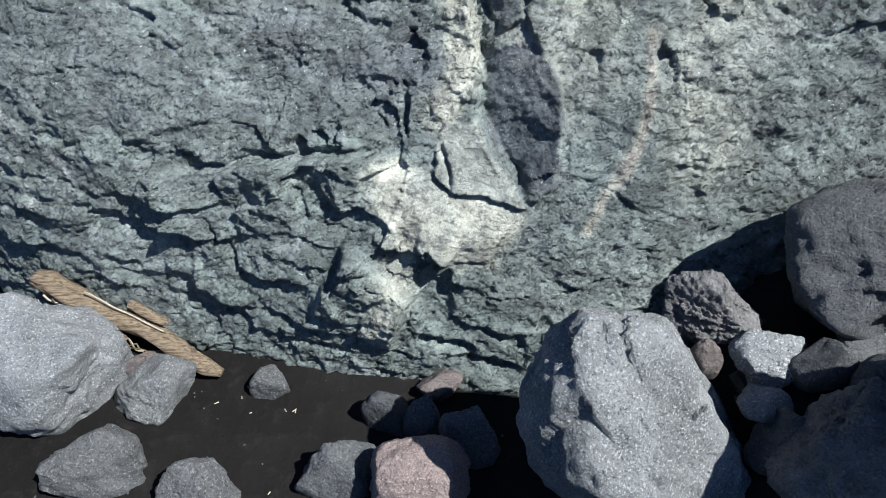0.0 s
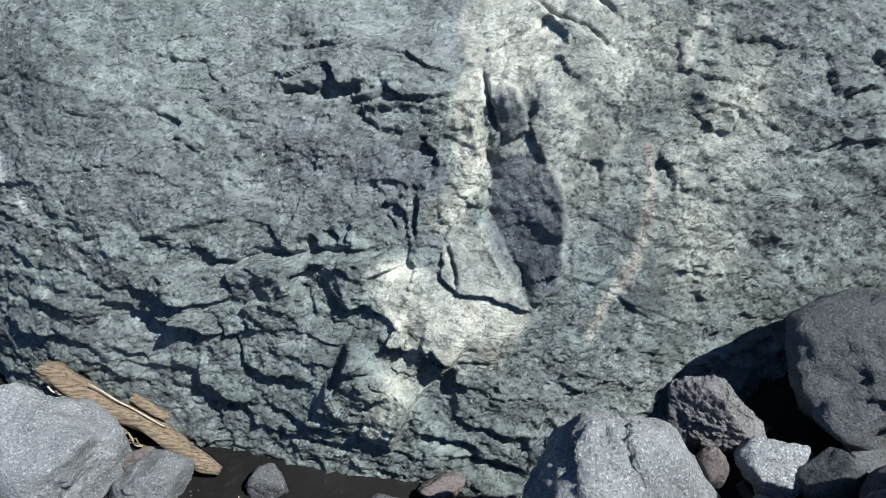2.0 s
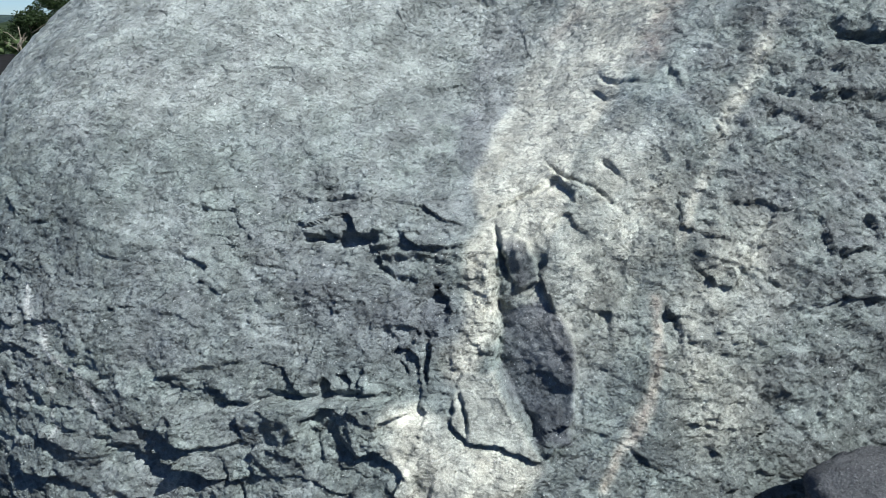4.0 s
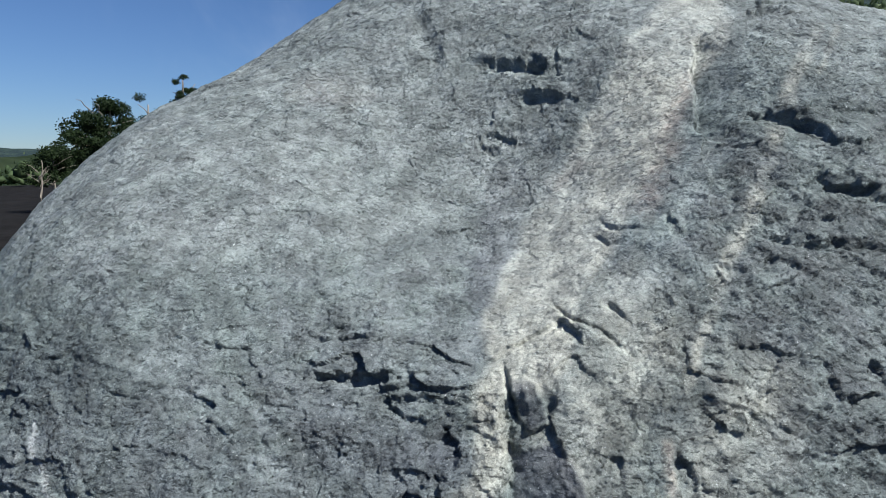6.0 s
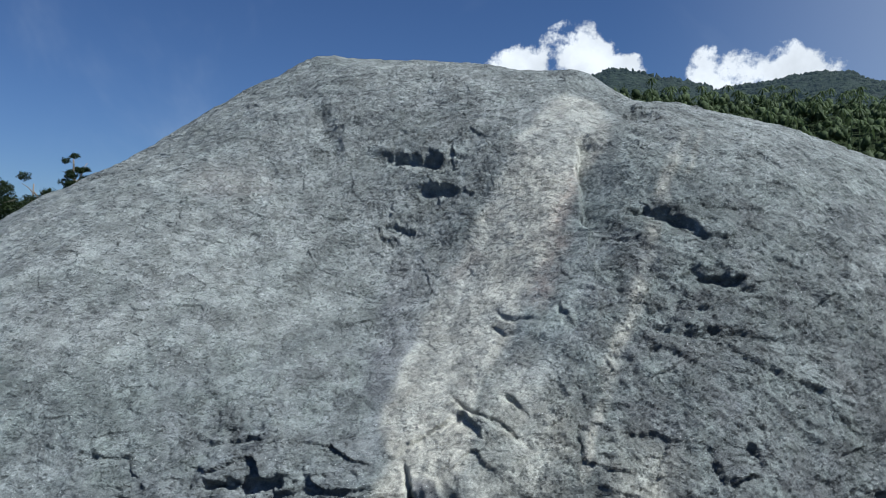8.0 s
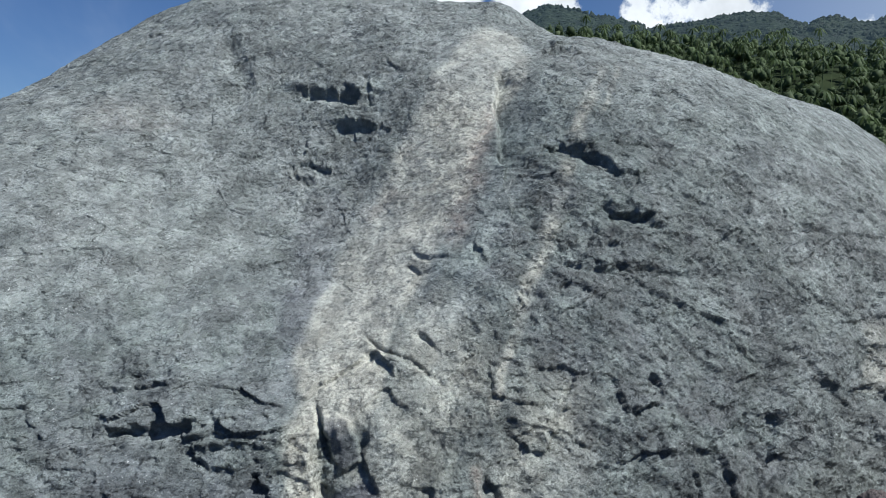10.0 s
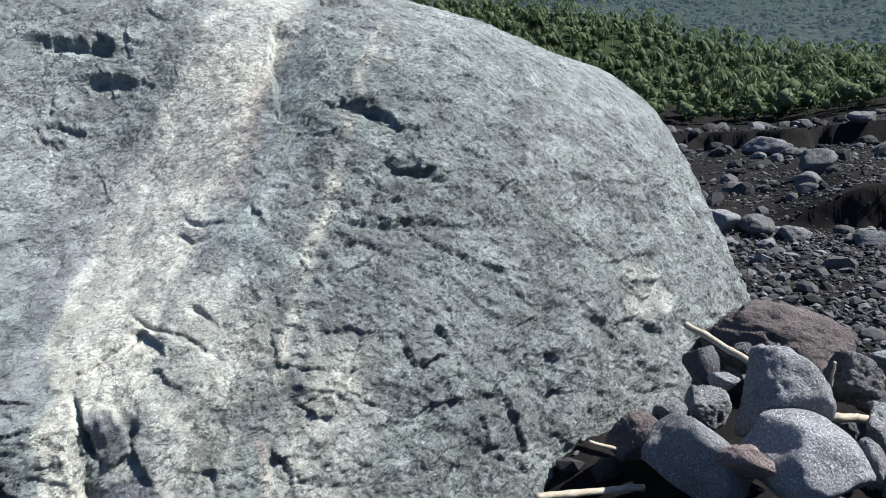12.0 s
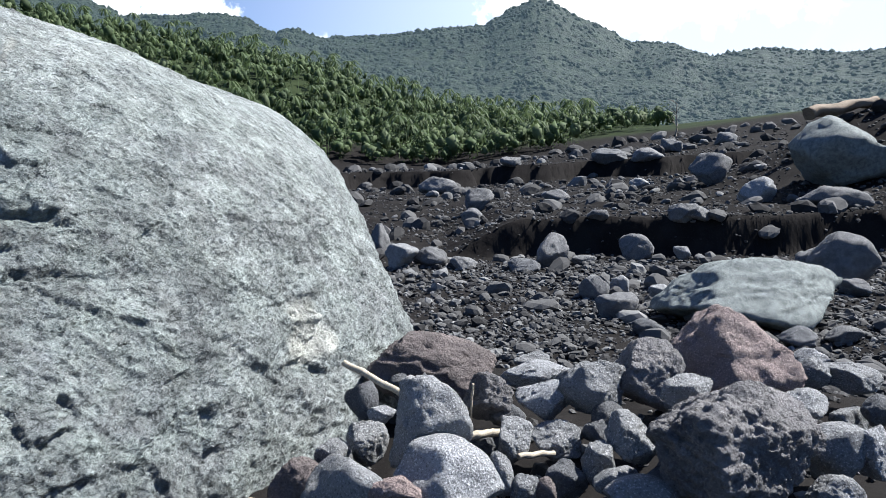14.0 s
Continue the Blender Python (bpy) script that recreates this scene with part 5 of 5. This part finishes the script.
def tree(x, y, height, wide, label, seed, lumps=26, bare=False):
    rs = np.random.RandomState(seed)
    z = float(terrain_z(np.array([x]), np.array([y]))[0])
    top = new("tree")
    top.location = (x, y, z - 0.1)
    tagged(top, label, "tree", "trees beyond the rock")
    part("trunk", rod(lerp_points((0, 0, 0), (0.04 * height * rs.normal(), 0, height * 0.9), 14, 0, 0.02 * height, seed), [height * 0.022 * (1 - 0.75 * k / 13) for k in range(14)], 10, 0.1), BARK, top)
    quads = []
    for k in range(9):
        w, h = rs.uniform(0, 6.28), height * rs.uniform(0.35, 0.8)
        end = Vector((math.cos(w) * wide * 0.8, math.sin(w) * wide * 0.8, h + height * rs.uniform(0.08, 0.2)))
        part("limb", rod(lerp_points((0, 0, h), end, 8, -0.02 * height, 0.03 * height, seed + k), [height * 0.009 * (1 - 0.8 * i / 7) for i in range(8)], 6), BARK, top)
    if bare:
        return top
    for k in range(lumps):
        w, rr = rs.uniform(0, 6.28), wide * rs.uniform(0, 0.95) ** 0.7
        h = height * (0.42 + 0.55 * rs.uniform(0, 1) * (1 - 0.5 * (rr / wide) ** 2))
        quads.append(leaf_cloud(rs, np.array([math.cos(w) * rr, math.sin(w) * rr, h]), np.array([0.3, 0.3, 0.2]) * wide * rs.uniform(0.7, 1.2), 260, 0.03 * wide + 0.03))
    q = np.concatenate(quads).reshape(-1, 3)
    mesh_object("crown", q, np.arange(len(q)).reshape(-1, 4), LEAVES, False, top)
    return top


tree(-30.4, 54.1, 9.4, 2.9, "dark green broad-crowned tree", 1, 64)
tree(-25.8, 59.5, 12.4, 1.5, "narrow dark green tree behind the rock", 2, 46)
tree(-32.4, 64.3, 10.6, 2.4, "green tree with an open feathery crown", 3, 14)
tree(-29.2, 61.0, 9.4, 2.2, "low green tree behind the rock", 6, 44)
tree(-31.6, 49.0, 5.2, 2.2, "low bushy green tree", 4, 24)
tree(-36.1, 61.0, 7.4, 2.8, "bushy green tree behind the rock", 5, 30)
tree(-29.4, 44.0, 4.4, 0.9, "thin bare pale tree", 7, 0, True)
tree(122.0, 42.7, 8.5, 2.0, "bare dead tree on the far bank", 8, 0, True)


def build_woods():
    rs = np.random.RandomState(31)

    def crowns(count, r0, r1, a0, a1, size, level, leaves, leaf, core, name, mat, label):
        az, r = rs.uniform(a0, a1, count), r0 * (r1 / r0) ** rs.uniform(0, 1, count)
        x, y = np.sin(np.radians(az)) * r, np.cos(np.radians(az)) * r
        keep = (az < 65 - 7 * rs.uniform(0, 1, count)) | ((r > 205) & (az < 71 - 5 * rs.uniform(0, 1, count))) | (r0 > 400)
        x, y = x[keep], y[keep]
        z = terrain_z(x, y)
        V, F = ball(level)
        quads, verts, faces, total = [], [], [], 0
        for k in range(len(x)):
            s = size * rs.uniform(0.6, 1.35)
            tall = s * rs.uniform(0.8, 1.6)
            mid = np.array([x[k], y[k], z[k] + tall * (0.7 if leaves else -0.24)])
            lump = V * ((core if leaves else core * rs.uniform(0.6, 1.25)) + 0.2 * rs.normal(size=(len(V), 1))) * (0.5 * s, 0.5 * s, 0.5 * tall)
            verts.append(mid + lump)
            faces.append(F + total)
            total += len(V)
            if leaves:
                quads.append(leaf_cloud(rs, mid, np.array([0.53, 0.53, 0.53]) * (s, s, tall), leaves, leaf * s))
        tagged(mesh_object(name, np.concatenate(verts), np.concatenate(faces), mat, True), label, "woods", kind="stuff")
        if leaves:
            q = np.concatenate(quads).reshape(-1, 3)
            tagged(mesh_object("foliage", q, np.arange(len(q)).reshape(-1, 4), mat, False), label, "woods", kind="stuff")

    crowns(6200, 165, 490, -5, 95, 3.9, 1, 44, 0.085, 0.6, "woods", WOODS, "green broadleaf woods at the foot of the hills")
    crowns(300, 140, 300, -48, -5, 3.0, 2, 40, 0.09, 0.72, "woods", WOODS, "green scrub and low trees")
    crowns(19000, 465, 1010, -8, 100, 5.0, 1, 0, 0.1, 1.0, "far_woods", HILLS, "woods covering the far hills, haze put in as glow")
    # coconut palms standing among them
    verts, faces = [], []
    for k in range(260):
        az, r = rs.uniform(22, 64), rs.uniform(168, 330)
        x, y = math.sin(radians(az)) * r, math.cos(radians(az)) * r
        z = float(terrain_z(np.array([x]), np.array([y]))[0])
        h = rs.uniform(7, 12)
        for i in range(11):
            w = 2 * math.pi * i / 11 + rs.uniform(-0.2, 0.2)
            lift = rs.uniform(0.1, 0.9)
            long = rs.uniform(2.2, 3.2)
            side = np.array([-math.sin(w), math.cos(w), 0]) * 0.38
            spine = [np.array([x, y, z + h]) + np.array([math.cos(w) * long * s, math.sin(w) * long * s, lift * long * s - 1.1 * long * s * s]) for s in (0, 0.35, 0.7, 1.0)]
            for a in range(3):
                i0 = len(verts)
                verts += [spine[a] - side * (0.4 + a * 0.3), spine[a] + side * (0.4 + a * 0.3), spine[a + 1] + side * (0.9 - a * 0.3), spine[a + 1] - side * (0.9 - a * 0.3)]
                faces.append((i0, i0 + 1, i0 + 2, i0 + 3))
        i0 = len(verts)
        verts += [np.array([x - 0.15, y, z]), np.array([x + 0.15, y, z]), np.array([x + 0.1, y, z + h]), np.array([x - 0.1, y, z + h])]
        faces.append((i0, i0 + 1, i0 + 2, i0 + 3))
    tagged(mesh_object("palms", verts, faces, WOODS, False), "coconut palms standing in the green woods", "palms", kind="stuff")


build_woods()

# a stranded log on the far mound
_a, _b = (47.2, 8.3, 5.3), (51.3, 5.3, 6.2)
_bm = rod(lerp_points(_a, _b, 30, 0, 0.15, 3), [0.42 * (1 - 0.012 * k) for k in range(30)], 18, 0.25, 1.0, 5)
_me = bpy.data.meshes.new("log")
_bm.to_mesh(_me)
_bm.free()
_me.materials.append(WOOD)
tagged(new("log", _me), "stranded weathered log on top of the mound", "log")
